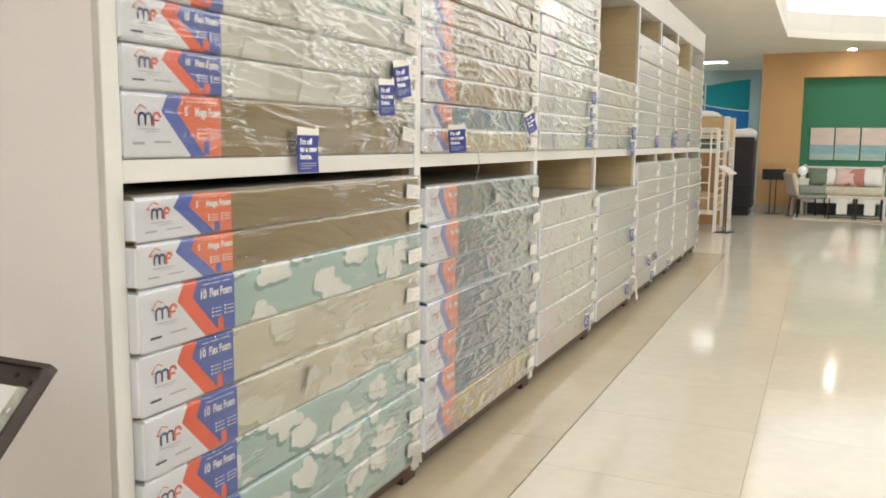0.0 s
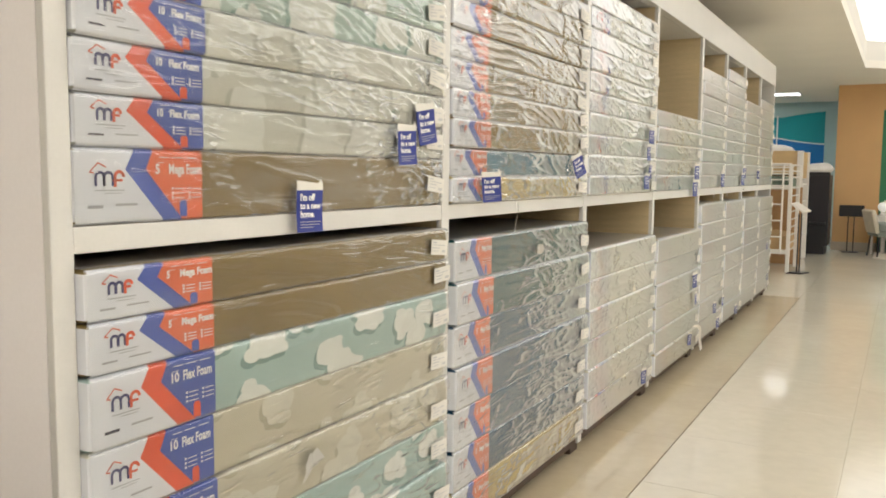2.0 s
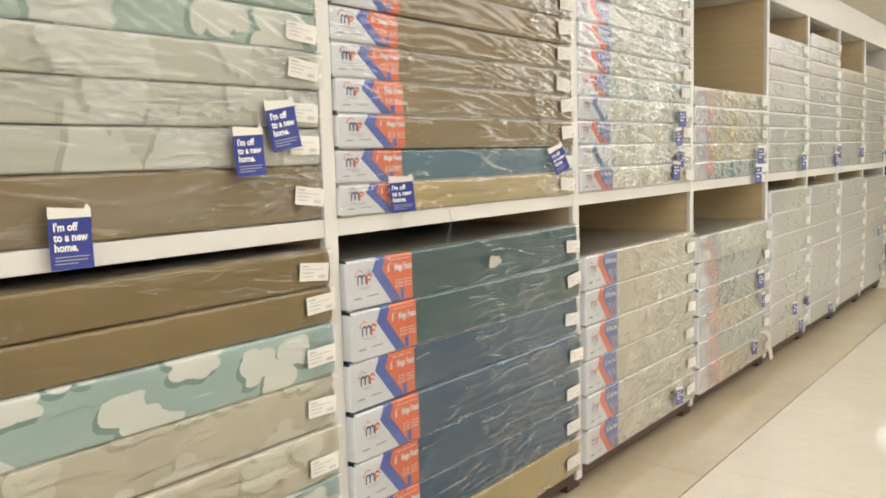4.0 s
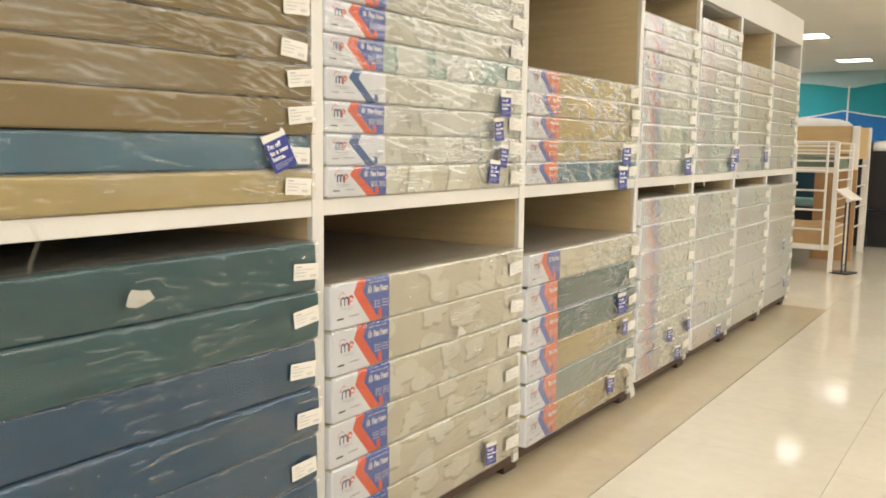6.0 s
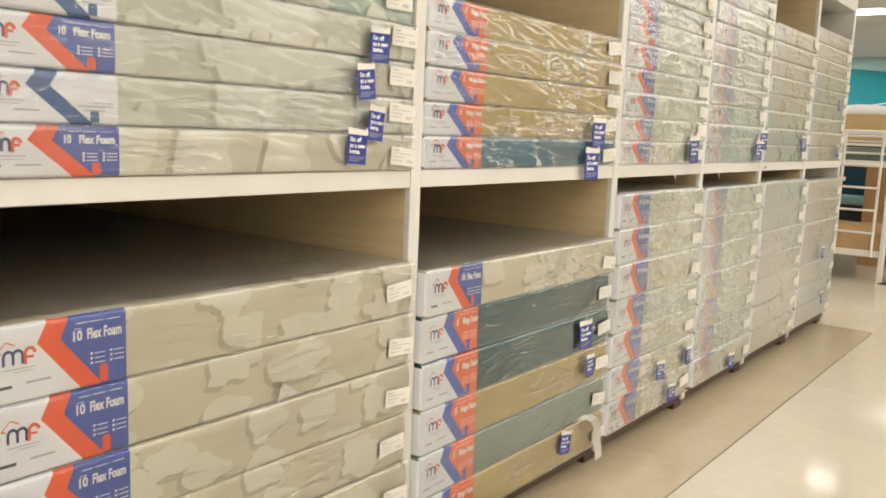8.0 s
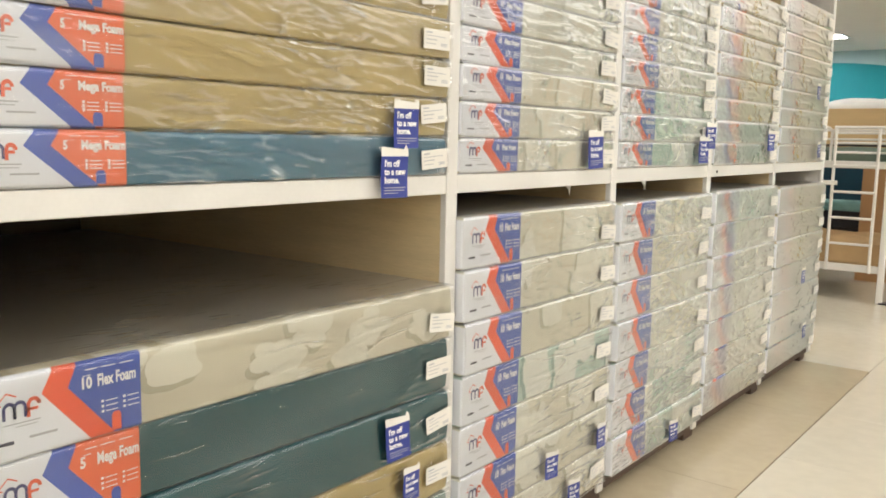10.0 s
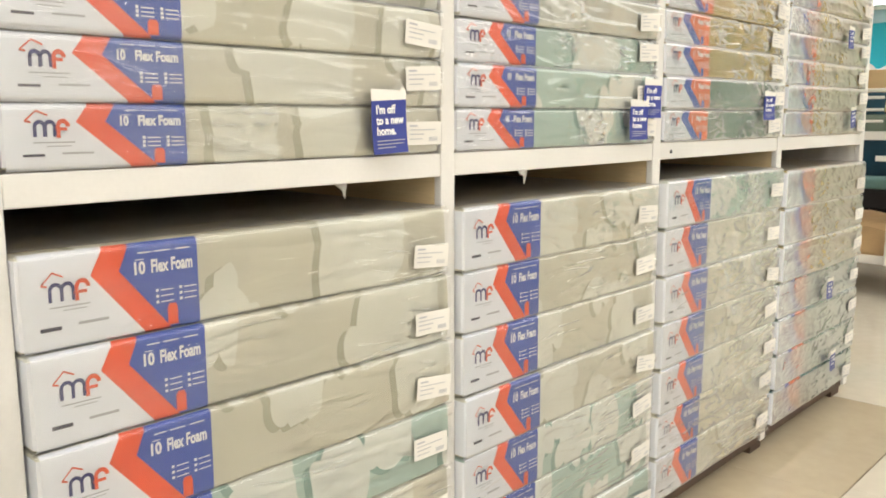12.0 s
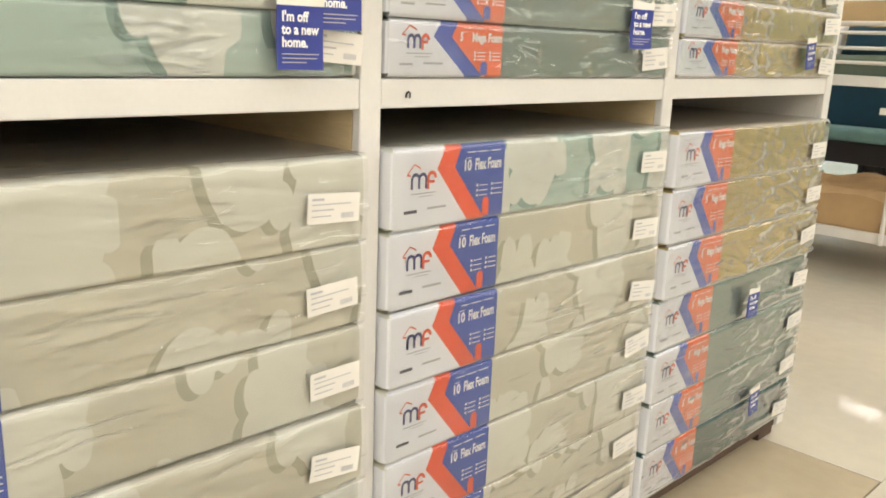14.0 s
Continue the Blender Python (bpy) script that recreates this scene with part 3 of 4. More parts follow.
for yy in [POST[0][1] + 0.02] + [p[0] - 0.03 for p in POST[1:-1]] + [10.62]:
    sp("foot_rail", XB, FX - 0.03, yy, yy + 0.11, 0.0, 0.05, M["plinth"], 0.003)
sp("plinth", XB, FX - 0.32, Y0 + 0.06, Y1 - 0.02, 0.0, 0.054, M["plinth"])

# ---------- wrapped mattresses ----------
R = 0.008
LW = 0.332          # width of the printed end sleeve


def bulge(v, h, r=R):
    d = max(0.0, r - v, v - (h - r))
    return -(r - math.sqrt(max(0.0, r * r - d * d)))


def strip_mesh(left, right, h, off, n=10, lo=0.0, hi=1.0):
    """A printed area between two curves of the height, laid round the rounded front."""
    bm = bmesh.new()
    us = sorted(set([lo, hi] + [lo + (hi - lo) * i / n for i in range(n + 1)] + [u for u in (0.03, 0.06, 0.72, 0.94, 0.97) if lo < u < hi]))
    prev = None
    for u in us:
        v = u * h
        x = bulge(v, h) + off
        pair = (bm.verts.new((x, left(u), v)), bm.verts.new((x, right(u), v)))
        if prev:
            bm.faces.new((prev[0], prev[1], pair[1], pair[0]))
        prev = pair
    return bm


def band_left(u):
    return 0.146 - 0.024 * (1 - u) / 0.28 if u > 0.72 else 0.122 + (0.72 - u) / 0.72 * 0.100


def band_right(u):
    return 0.194 - 0.020 * (1 - u) / 0.28 if u > 0.72 else 0.174 + (0.72 - u) / 0.72 * 0.100


def plate(bm, y0, y1, z0, z1, x):
    bm.faces.new([bm.verts.new(c) for c in ((x, y0, z0), (x, y1, z0), (x, y1, z1), (x, y0, z1))])
    return bm


def arch(bm, y, z, w, hgt, t, x, n=8, tail=0.0):
    """A thick upside-down U, drawn flat."""
    outer, inner = [], []
    r = w / 2
    outer.append((y - r, z)), inner.append((y - r + t, z))
    for i in range(n + 1):
        a = math.pi - math.pi * i / n
        outer.append((y + r * math.cos(a), z + hgt - r + r * math.sin(a)))
        inner.append((y + (r - t) * math.cos(a), z + hgt - r + (r - t) * math.sin(a)))
    outer.append((y + r, z + tail)), inner.append((y + r - t, z + tail))
    for i in range(len(outer) - 1):
        bm.faces.new([bm.verts.new((x, *c)) for c in (outer[i], outer[i + 1], inner[i + 1], inner[i])])
    return bm


TEXTS = {}


def text_mesh(words, size, material, bold=0.0011):
    key = (words, size, material.name)
    if key not in TEXTS:
        cu = bpy.data.curves.new("lettering", "FONT")
        cu.body, cu.size, cu.offset = words, size, bold
        cu.resolution_u = 3
        ob = bpy.data.objects.new("lettering", cu)
        scene.collection.objects.link(ob)
        bpy.context.view_layer.update()
        me = bpy.data.meshes.new_from_object(ob.evaluated_get(bpy.context.evaluated_depsgraph_get()))
        bpy.data.objects.remove(ob)
        bpy.data.curves.remove(cu)
        me.transform(Matrix(((0, 0, 1, 0), (1, 0, 0, 0), (0, 1, 0, 0), (0, 0, 0, 1))))
        me.materials.clear()
        me.materials.append(material)
        TEXTS[key] = me
    return TEXTS[key]


CACHE = {}


def cached(key, make):
    if key not in CACHE:
        CACHE[key] = make()
    return CACHE[key]


def body_mesh(w, h, fabric, upright):
    bm = bmesh.new()
    ny = 14
    prof = [(-0.06, h), (-0.02, h)]
    for i in range(6):
        a = math.pi / 2 * (1 - i / 5)
        prof.append((-R + R * math.cos(a), h - R + R * math.sin(a)))
    for i in range(1, 4):
        prof.append((0.004 * math.sin(math.pi * i / 4), h - R - (h - 2 * R) * i / 4))
    for i in range(6):
        a = -math.pi / 2 * i / 5
        prof.append((-R + R * math.cos(a), R + R * math.sin(a)))
    prof += [(-0.06, 0.0)]
    prof = [(-1.88, 0.0), (-1.9, 0.02), (-1.9, h - 0.02), (-1.88, h)] + prof
    ring = []
    for j in range(ny + 1):
        y = w * j / ny
        row = []
        for k, (x, z) in enumerate(prof):
            e = 0.0
            if j in (0, ny):
                e = 0.003
            zz = h / 2 + (z - h / 2) * (1 - 2 * e / h)
            dz = 0.0025 * noise.noise(Vector((y * 3, w * 7 + h * 31, 0.3))) if z > h * 0.8 else 0
            row.append(bm.verts.new((x - (e if x > -0.5 else -e), y, zz + dz)))
        ring.append(row)
    n = len(prof)
    for p, q in zip(ring, ring[1:]):
        for k in range(n):
            l = (k + 1) % n
            bm.faces.new((p[k], p[l], q[l], q[k]))
    bm.faces.new(ring[0])
    bm.faces.new(ring[-1])
    return mesh_of(bm, "body", FABRIC[fabric], True)


def film_mesh(w, h, seed, loose):
    """A crinkled sheet of film that hangs over the front, with long slanted folds."""
    ny, nz = int(w / 0.009), max(14, int(h / 0.006))
    verts, faces = [], []
    for k in range(nz + 3):
        for j in range(ny + 1):
            y = -0.004 + (w + 0.008) * j / ny
            if k == 0:
                x, z = 0.05 - DEPTH, h + 0.004
            elif k == 1:
                x, z = -0.05, h + 0.003
            else:
                v = h * (1 - (k - 2) / nz)
                x, z = bulge(v, h) + 0.0075, v + (0.003 if k == 2 else 0)
                tear = noise.noise(Vector((y * 1.3, v * 2, seed)))
                sl = -1.1 + 1.6 * noise.noise(Vector((seed * 3.1, y * 0.9, 4.0)))
                q = Vector((y * 3.4 + v * sl * 6, (v - y * 0.13 * sl) * 23, seed * 5.3))
                fold = max(0.0, 1 - abs(noise.noise(q)) / 0.20) ** 1.6
                q2 = Vector((y * 9 + v * 12, (v + y * 0.3) * 34, seed * 2.7))
                fine = max(0.0, 1 - abs(noise.noise(q2)) / 0.24) ** 1.4
                patch = max(0.0, min(1.0, 0.5 + 1.7 * tear))
                lax = 0.25 + 0.75 * max(0.0, min(1.0, (y - 0.22) / 0.2))
                x += lax * loose * (0.0048 * fold * (0.25 + 0.75 * patch) + 0.0018 * fine * patch) + 0.0004 * noise.noise(Vector((y * 30, v * 60, seed)))
                z += 0.0012 * noise.noise(Vector((y * 20, v * 20, seed + 9)))
            verts.append((x, y, z))
    m = ny + 1
    for k in range(nz + 2):
        for j in range(ny):
            a = k * m + j
            faces.append((a, a + m, a + m + 1, a + 1))
    me = bpy.data.meshes.new("plastic_wrap")
    me.from_pydata(verts, [], faces)
    me.materials.append(M["film"] if loose < 1.5 else M["film_loose"])
    for p in me.polygons:
        p.use_smooth = True
    return me


def label_parts(kind, h, k):
    """The printed sleeve: meshes and local places of its parts."""
    stripe, panel = {"flex": (M["p_red"], M["p_blue"]), "mega": (M["p_mid"], M["p_orange"]), "plain": (M["p_navy"], M["card"])}[kind]
    out = []
    bm = strip_mesh(lambda u: 0.003, band_left, h, 0.0046)
    for x0, x1 in ((-0.0005, -0.30),):
        bm.faces.new([bm.verts.new(c) for c in ((x0, -0.0018, 0.007), (x1, -0.0018, 0.007), (x1, -0.0018, h - 0.007), (x0, -0.0018, h - 0.007))])
        bm.faces.new([bm.verts.new(c) for c in ((x0, -0.0018, 0.007), (x0, -0.0018, h - 0.007), (bulge(h - 0.014, h) + 0.0046, 0.003, h - 0.007), (bulge(0.014, h) + 0.0046, 0.003, 0.007))])
    out.append(("label_sleeve", mesh_of(bm, "label_sleeve", M["card"]), "white printed end sleeve"))
    out.append(("label_stripe", mesh_of(strip_mesh(band_left, band_right, h, 0.0048), "label_stripe", stripe), "slanted colour stripe"))
    bm = strip_mesh(band_right, lambda u: LW, h, 0.0046)
    out.append(("label_panel", mesh_of(bm, "label_panel", panel), {"flex": "dark blue label panel", "mega": "orange label panel", "plain": "white label panel"}[kind]))
    x = 0.0058
    # maker's mark as plain shapes
    z = 0.50 * h
    s = 0.85 if h < 0.12 else 1.0
    bm = bmesh.new()
    arch(bm, 0.060, z, 0.026 * s, 0.030 * s, 0.006, x)
    arch(bm, 0.060 + 0.020 * s, z, 0.026 * s, 0.030 * s, 0.006, x)
    out.append(("mark", mesh_of(bm, "mark", M["logo_blue"]), "two dark blue arches"))
    bm = bmesh.new()
    arch(bm, 0.060 + 0.046 * s, z - 0.002, 0.028 * s, 0.034 * s, 0.007, x, tail=0.026 * s)
    plate(bm, 0.060 + 0.030 * s, 0.060 + 0.054 * s, z + 0.009, z + 0.014, x)
    out.append(("mark", mesh_of(bm, "mark", M["logo_red"]), "red arch"))
    bm = bmesh.new()
    for (ya, za), (yb, zb) in (((0.036, 0.026), (0.056, 0.044)), ((0.056, 0.044), (0.074, 0.036)), ((0.036, 0.026), (0.046, 0.024))):
        za, zb = za * s + z, zb * s + z
        bm.faces.new([bm.verts.new((x, *c)) for c in ((ya, za), (yb, zb), (yb, zb + 0.0028), (ya, za + 0.0028))])
    out.append(("mark", mesh_of(bm, "mark", M["logo_red"]), "thin red roof line"))
    bm = bmesh.new()
    plate(bm, 0.048, 0.118, z - 0.0095, z - 0.0075, x)
    plate(bm, 0.070, 0.112, z - 0.0150, z - 0.0135, x)
    plate(bm, 0.095, 0.150, 0.235 * h, 0.265 * h, x)
    out.append(("small_print", mesh_of(bm, "small_print", M["grey_ink"]), "thin grey lines"))
    bm = plate(bmesh.new(), 0.030, 0.066, 0.21 * h, 0.25 * h, x)
    out.append(("small_print", mesh_of(bm, "small_print", M["ink"] if kind == "flex" else M["grey_ink"]), "short bar"))
    bm = bmesh.new()
    if kind != "plain":
        for a, b in ((0.210, 0.236), (0.243, 0.275), (0.285, 0.316)):
            plate(bm, a, b, 0.885 * h, 0.9 * h, x)
        for c in (0.242, 0.290):
            for r in (0.44, 0.375, 0.31):
                plate(bm, c, c + 0.006, r * h, r * h + 0.005, x)
                plate(bm, c + 0.010, c + 0.036, r * h + 0.001, r * h + 0.003, x)
        plate(bm, 0.205, 0.222, 0.815 * h, 0.825 * h, x)
        out.append(("small_print", mesh_of(bm, "small_print", M["ink_white"]), "white bullet lines"))
    else:
        for a, b, r in ((0.27, 0.32, 0.42), (0.235, 0.32, 0.35), (0.25, 0.30, 0.27)):
            plate(bm, a, b, r * h, r * h + 0.0025, x)
        out.append(("small_print", mesh_of(bm, "small_print", M["grey_ink"]), "grey lines"))
    bm = strip_mesh(lambda u: 0.264 + 0.004 * (u > 0.25), lambda u: 0.285 - 0.004 * (u > 0.25), h, 0.0056, n=5, lo=0.05, hi=0.29)
    out.append(("label_blob", mesh_of(bm, "label_blob", {"flex": M["p_red"], "mega": M["p_mid"], "plain": M["p_navy"]}[kind]), "small rounded colour patch"))
    for _, me, _ in out:
        for v in me.vertices:
            v.co.y *= k
    return out


def price_mesh():
    bm = bmesh.new()
    n = 6
    rows = []
    for i in range(n + 1):
        u = i / n
        x = 0.003 + 0.002 * u * u
        rows.append((bm.verts.new((x, u * 0.105, 0.0)), bm.verts.new((x + 0.001, u * 0.105, 0.05))))
    for p, q in zip(rows, rows[1:]):
        bm.faces.new((p[0], q[0], q[1], p[1]))
    return mesh_of(bm, "price_sticker", M["sticker"])


def print_mesh():
    bm = bmesh.new()
    for a, b, z0, z1 in ((0.006, 0.03, 0.039, 0.043), (0.006, 0.085, 0.0315, 0.0335), (0.006, 0.05, 0.022, 0.0245), (0.006, 0.045, 0.012, 0.014)):
        plate(bm, a, b, z0, z1, 0.0068)
    for i in range(8):
        plate(bm, 0.066 + i * 0.0033, 0.068 + i * 0.0033, 0.008, 0.017, 0.0070)
    return mesh_of(bm, "print", M["grey_ink"])


PRICE, PRINT = price_mesh(), print_mesh()
COLOUR = {"brown": "brown", "olive": "golden olive", "teal": "dark teal", "blue": "petrol blue", "slate": "grey-green", "lagoon": "glare-lightened blue", "cream": "cream cloud-print", "aqua": "aqua cloud-print", "greyv": "grey scallop-print", "creamv": "cream scallop-print", "aquav": "aqua scallop-print"}
SLEEVE = {"flex": "blue and red-orange", "mega": "orange and blue", "plain": "white and navy"}
rnd = random.Random(11)


def mattress(kind, fabric, w, h, x, y, z, seed, lower, sticker=True, k=1.0):
    t = thing("foam_mattress", x, y, z, "%s foam mattress in crinkled plastic, %s end sleeve" % (COLOUR[fabric], SLEEVE[kind]), "mattress", "wrapped mattresses on the shelving")
    up = fabric.endswith("v")
    part_mesh("body", cached(("b", round(w, 3), round(h, 3), fabric), lambda: body_mesh(w, h, fabric, up)), t)
    for name, me, lab in cached(("l", kind, round(h, 3), k), lambda: label_parts(kind, h, k)):
        ob = part_mesh(name, me, t, lab)
        if name == "small_print":
            tagged(ob, kind="stuff")
    if kind != "plain":
        s = 0.030 if h > 0.12 else 0.022
        number, words = ("10", "Flex Foam") if kind == "flex" else ("5", "Mega Foam")
        for txt, yy in ((number, 0.198), (words, 0.2345)):
            ob = part_mesh("lettering", text_mesh(txt, s if txt != number else s * 0.95, M["ink_white"]), t, "white lettering")
            ob.location = (0.0060, yy * k, 0.665 * h)
            ob.scale = (1, k * (min(1.0, 0.094 / (s * 4.55)) if txt == words else 0.9), 1)
    if sticker:
        p = part_mesh("price_sticker", PRICE, t, "small white price sticker")
        p.matrix_basis = pose(0.012, w - 0.118 + rnd.uniform(-0.012, 0.010), h * 0.28 + rnd.uniform(-0.015, 0.01), rnd.uniform(-7, 7), 0, 0)
        tagged(part_mesh("print", PRINT, p), kind="stuff")
    part_mesh("plastic_wrap", cached(("f", round(w, 3), round(h, 3), seed % 3, lower), lambda: film_mesh(w, h, seed % 3 * 1.37 + w * 3 + h * 11, 1.25 if lower else 1.7)), t, "clear crinkled plastic film")
    return t


def stack(bay, z0, items, lower):
    """Lay mattresses in a bay from the bottom upwards."""
    a, b = POST[bay][1], POST[bay + 1][0]
    w = b - a - 0.010
    z = z0
    for i, (kind, fabric, h) in enumerate(items):
        hh = h - 0.0015
        prot = rnd.uniform(0.016, 0.030) if lower else rnd.uniform(-0.008, 0.008)
        mattress(kind, fabric, w, hh, FX + prot, a + 0.004 + rnd.uniform(-0.003, 0.004), z, rnd.randrange(3), lower, True, 1.0 if bay == 0 else 0.885)
        z += h


def rep(n, *item):
    return [item] * n


B0 = BASEZ + 0.002
U0 = MIDZ + MIDT + 0.002
LOWER = [
    [("flex", "aqua", 0.1497)] * 3 + [("flex", "cream", 0.1497)] * 2 + [("flex", "aqua", 0.1497)] + [("mega", "brown", 0.105)] * 2,
    [("mega", "olive", 0.152)] + [("mega", "blue", 0.152)] * 4 + [("mega", "teal", 0.152)] * 2,
    [("flex", "cream", 0.1535)] * 6,
    [("mega", "olive", 0.148), ("mega", "slate", 0.148), ("mega", "olive", 0.148), ("mega", "teal", 0.148), ("mega", "teal", 0.148), ("flex", "cream", 0.148)],
    [("flex", "creamv", 0.153)] * 3 + [("flex", "aquav", 0.153)] + [("flex", "creamv", 0.153)] * 3,
    [("flex", "aquav", 0.152)] * 3 + [("flex", "creamv", 0.152)] * 4,
    [("flex", "creamv", 0.153)] * 6 + [("flex", "aquav", 0.153)],
    [("mega", "teal", 0.151), ("mega", "slate", 0.151), ("mega", "slate", 0.151), ("mega", "slate", 0.151)] + [("mega", "olive", 0.151)] * 3,
]
UPPER = [
    [("mega", "brown", 0.152)] + [("flex", "greyv", 0.104)] * 3 + [("flex", "aquav", 0.104)] * 2 + [("flex", "greyv", 0.104)] * 3,
    [("mega", "olive", 0.094), ("mega", "lagoon", 0.103)] + [("mega", "brown", 0.1025)] * 7,
    [("flex", "creamv", 0.101), ("plain", "greyv", 0.103), ("flex", "greyv", 0.103), ("plain", "greyv", 0.103), ("flex", "aquav", 0.103), ("flex", "greyv", 0.103)] + [("flex", "greyv", 0.103)] * 4,
    [("mega", "lagoon", 0.1015)] + [("mega", "olive", 0.1025)] * 4,
    [("flex", "creamv", 0.1025)] * 3 + [("flex", "greyv", 0.1025)] * 6,
    [("flex", "aquav", 0.1015)] * 3 + [("flex", "greyv", 0.1015)] * 7,
    [("mega", "slate", 0.1025)] * 2 + [("mega", "olive", 0.1025)] * 6,
    [("mega", "olive", 0.101)] * 9,
]
for bay in range(8):
    stack(bay, B0, LOWER[bay], True)
    stack(bay, U0, UPPER[bay], False)

# ---------- blue promotional tags ----------


def tag_meshes():
    bm = bmesh.new()
    n = 6
    rows = []
    for i in range(n + 1):
        z = -0.066 + 0.108 * i / n
        x = 0.010 * (i / n - 0.5) ** 2
        rows.append([bm.verts.new((x + o, y, z)) for y in (-0.044, 0.044) for o in (0.0, 0.0015)])
    for p, q in zip(rows, rows[1:]):
        for a, b in ((0, 2), (2, 3), (3, 1), (1, 0)):
            bm.faces.new((p[a], p[b], q[b], q[a]))
    bm.faces.new((rows[0][0], rows[0][2], rows[0][3], rows[0][1]))
    card = mesh_of(bm, "card", M["tag_blue"])
    bm = bmesh.new()
    pts = [(-0.044, 0.0422), (0.044, 0.0422), (0.044, 0.060), (0.036, 0.072), (0.030, 0.060), (-0.010, 0.064), (-0.044, 0.067)]
    bm.faces.new([bm.verts.new((0.0045, y, z)) for y, z in pts])
    bm.faces.new([bm.verts.new((0.0030, y, z)) for y, z in pts])
    head = mesh_of(bm, "header", M["sticker"])
    bm = bmesh.new()
    for a, b, z in ((-0.036, 0.034, -0.040), (-0.036, 0.030, -0.047), (-0.036, 0.010, -0.054)):
        plate(bm, a, b, z, z + 0.0018, 0.0060)
    lines = mesh_of(bm, "small_print", M["grey_ink"])
    return card, head, lines


TAG = tag_meshes()


def promo_tag(y, z, x, turn, tilt, size):
    t = thing("promo_tag", x, y, z, "blue and white card tag reading I'm off to a new home", "tag", "promotional tags on mattresses")
    t.matrix_basis = pose(x, y, z, turn, 0, tilt - 10) @ Matrix.Scale(size, 4)
    part_mesh("card", TAG[0], t, "blue card")
    part_mesh("header", TAG[1], t, "white torn top")
    tagged(part_mesh("small_print", TAG[2], t), kind="stuff")
    for i, words in enumerate(("I'm off", "to a new", "home.")):
        ob = part_mesh("lettering", text_mesh(words, 0.0235, M["ink_white"], 0.0008), t, "white bold lettering")
        ob.location = (0.0062, -0.036, 0.016 - 0.0215 * i)
        ob.scale = (1, 0.82, 1)
    return t


LOW, UP = FX + 0.052, FX + 0.030
TAGS = [
    (2.009, 1.318, UP, 0, 0), (2.492, 1.494, UP, 3, 0), (2.607, 1.563, UP, 10, 0), (3.055, 1.358, UP + 0.02, 4, -32), (4.038, 1.449, UP, 24, -10), (5.209, 0.198, LOW, 0, 0),
    (5.307, 1.638, UP, 0, 0), (5.258, 1.539, UP, 6, 8), (5.300, 1.431, UP, -6, 12), (5.228, 1.368, UP, -4, 0), (6.588, 1.432, UP, 0, 0), (6.545, 1.312, UP, 0, 0),
    (7.33, 0.322, LOW, 0, 0), (7.49, 0.175, LOW, 0, 0), (7.680, 0.330, LOW, 0, 10), (8.360, 0.165, LOW, 2, 0), (7.588, 1.372, UP, 3, 4),
    (6.545, 0.635, LOW, 4, 0), (6.601, 0.495, LOW, 0, 10), (6.434, 0.214, LOW, -6, 0),
    (8.655, 1.434, UP, 0, 0), (8.580, 1.372, UP, 0, 0), (9.514, 1.420, UP, 0, 0), (10.460, 1.376, UP, 6, 10),
    (10.238, 0.625, LOW, 0, 8), (10.342, 0.271, LOW, 4, 10), (10.363, 1.720, UP, 0, 10),
]
LARGE = {0: 1.0, 1: 0.95, 2: 1.0, 3: 0.85, 4: 0.85, 10: 0.9, 11: 0.95, 17: 0.88, 20: 0.88, 21: 0.88, 22: 0.8, 16: 1.0}
for k, (y, z, x, turn, tilt) in enumerate(TAGS):
    promo_tag(y, z, x, turn, tilt, LARGE.get(k, 0.72))

# ---------- loose scraps on the stacks ----------


def ribbon(name, pts, width, material, label, category, along=(0, 1, 0)):
    """A curling strip through points, with a little thickness."""
    bm = bmesh.new()
    w = Vector(along) * width / 2
    a = [(bm.verts.new(Vector(p) - w), bm.verts.new(Vector(p) + w)) for p in pts]
    for p, q in zip(a, a[1:]):
        bm.faces.new((p[0], p[1], q[1], q[0]))
    bmesh.ops.solidify(bm, geom=bm.faces[:], thickness=0.0015)
    o = Vector(pts[0])
    bmesh.ops.translate(bm, vec=-o, verts=bm.verts)
    ob = new(name, mesh_of(bm, name, material))
    ob.location = o
    return tagged(ob, label, category)


XL = FX + 0.045
XS = FX + 0.07
ribbon("packing_strap", [(XS - 0.012, 6.535, 0.292), (XS + 0.006, 6.575, 0.288), (XS + 0.016, 6.605, 0.272), (XS + 0.018, 6.628, 0.245), (XS + 0.016, 6.640, 0.210), (XS + 0.012, 6.648, 0.170), (XS + 0.018, 6.656, 0.130), (XS + 0.026, 6.648, 0.095)], 0.045, M["tape"], "curled white plastic strap hanging off a mattress end", "strap", (0.15, 1, 0.25))
ribbon("packing_strap", [(UP, 3.15, 1.335), (UP + 0.012, 3.23, 1.318), (UP + 0.020, 3.29, 1.290), (UP + 0.018, 3.305, 1.255), (UP + 0.016, 3.285, 1.205), (UP + 0.016, 3.28, 1.175)], 0.011, M["film"], "thin clear strap dangling over the middle shelf", "strap", (0, 1, 0.2))


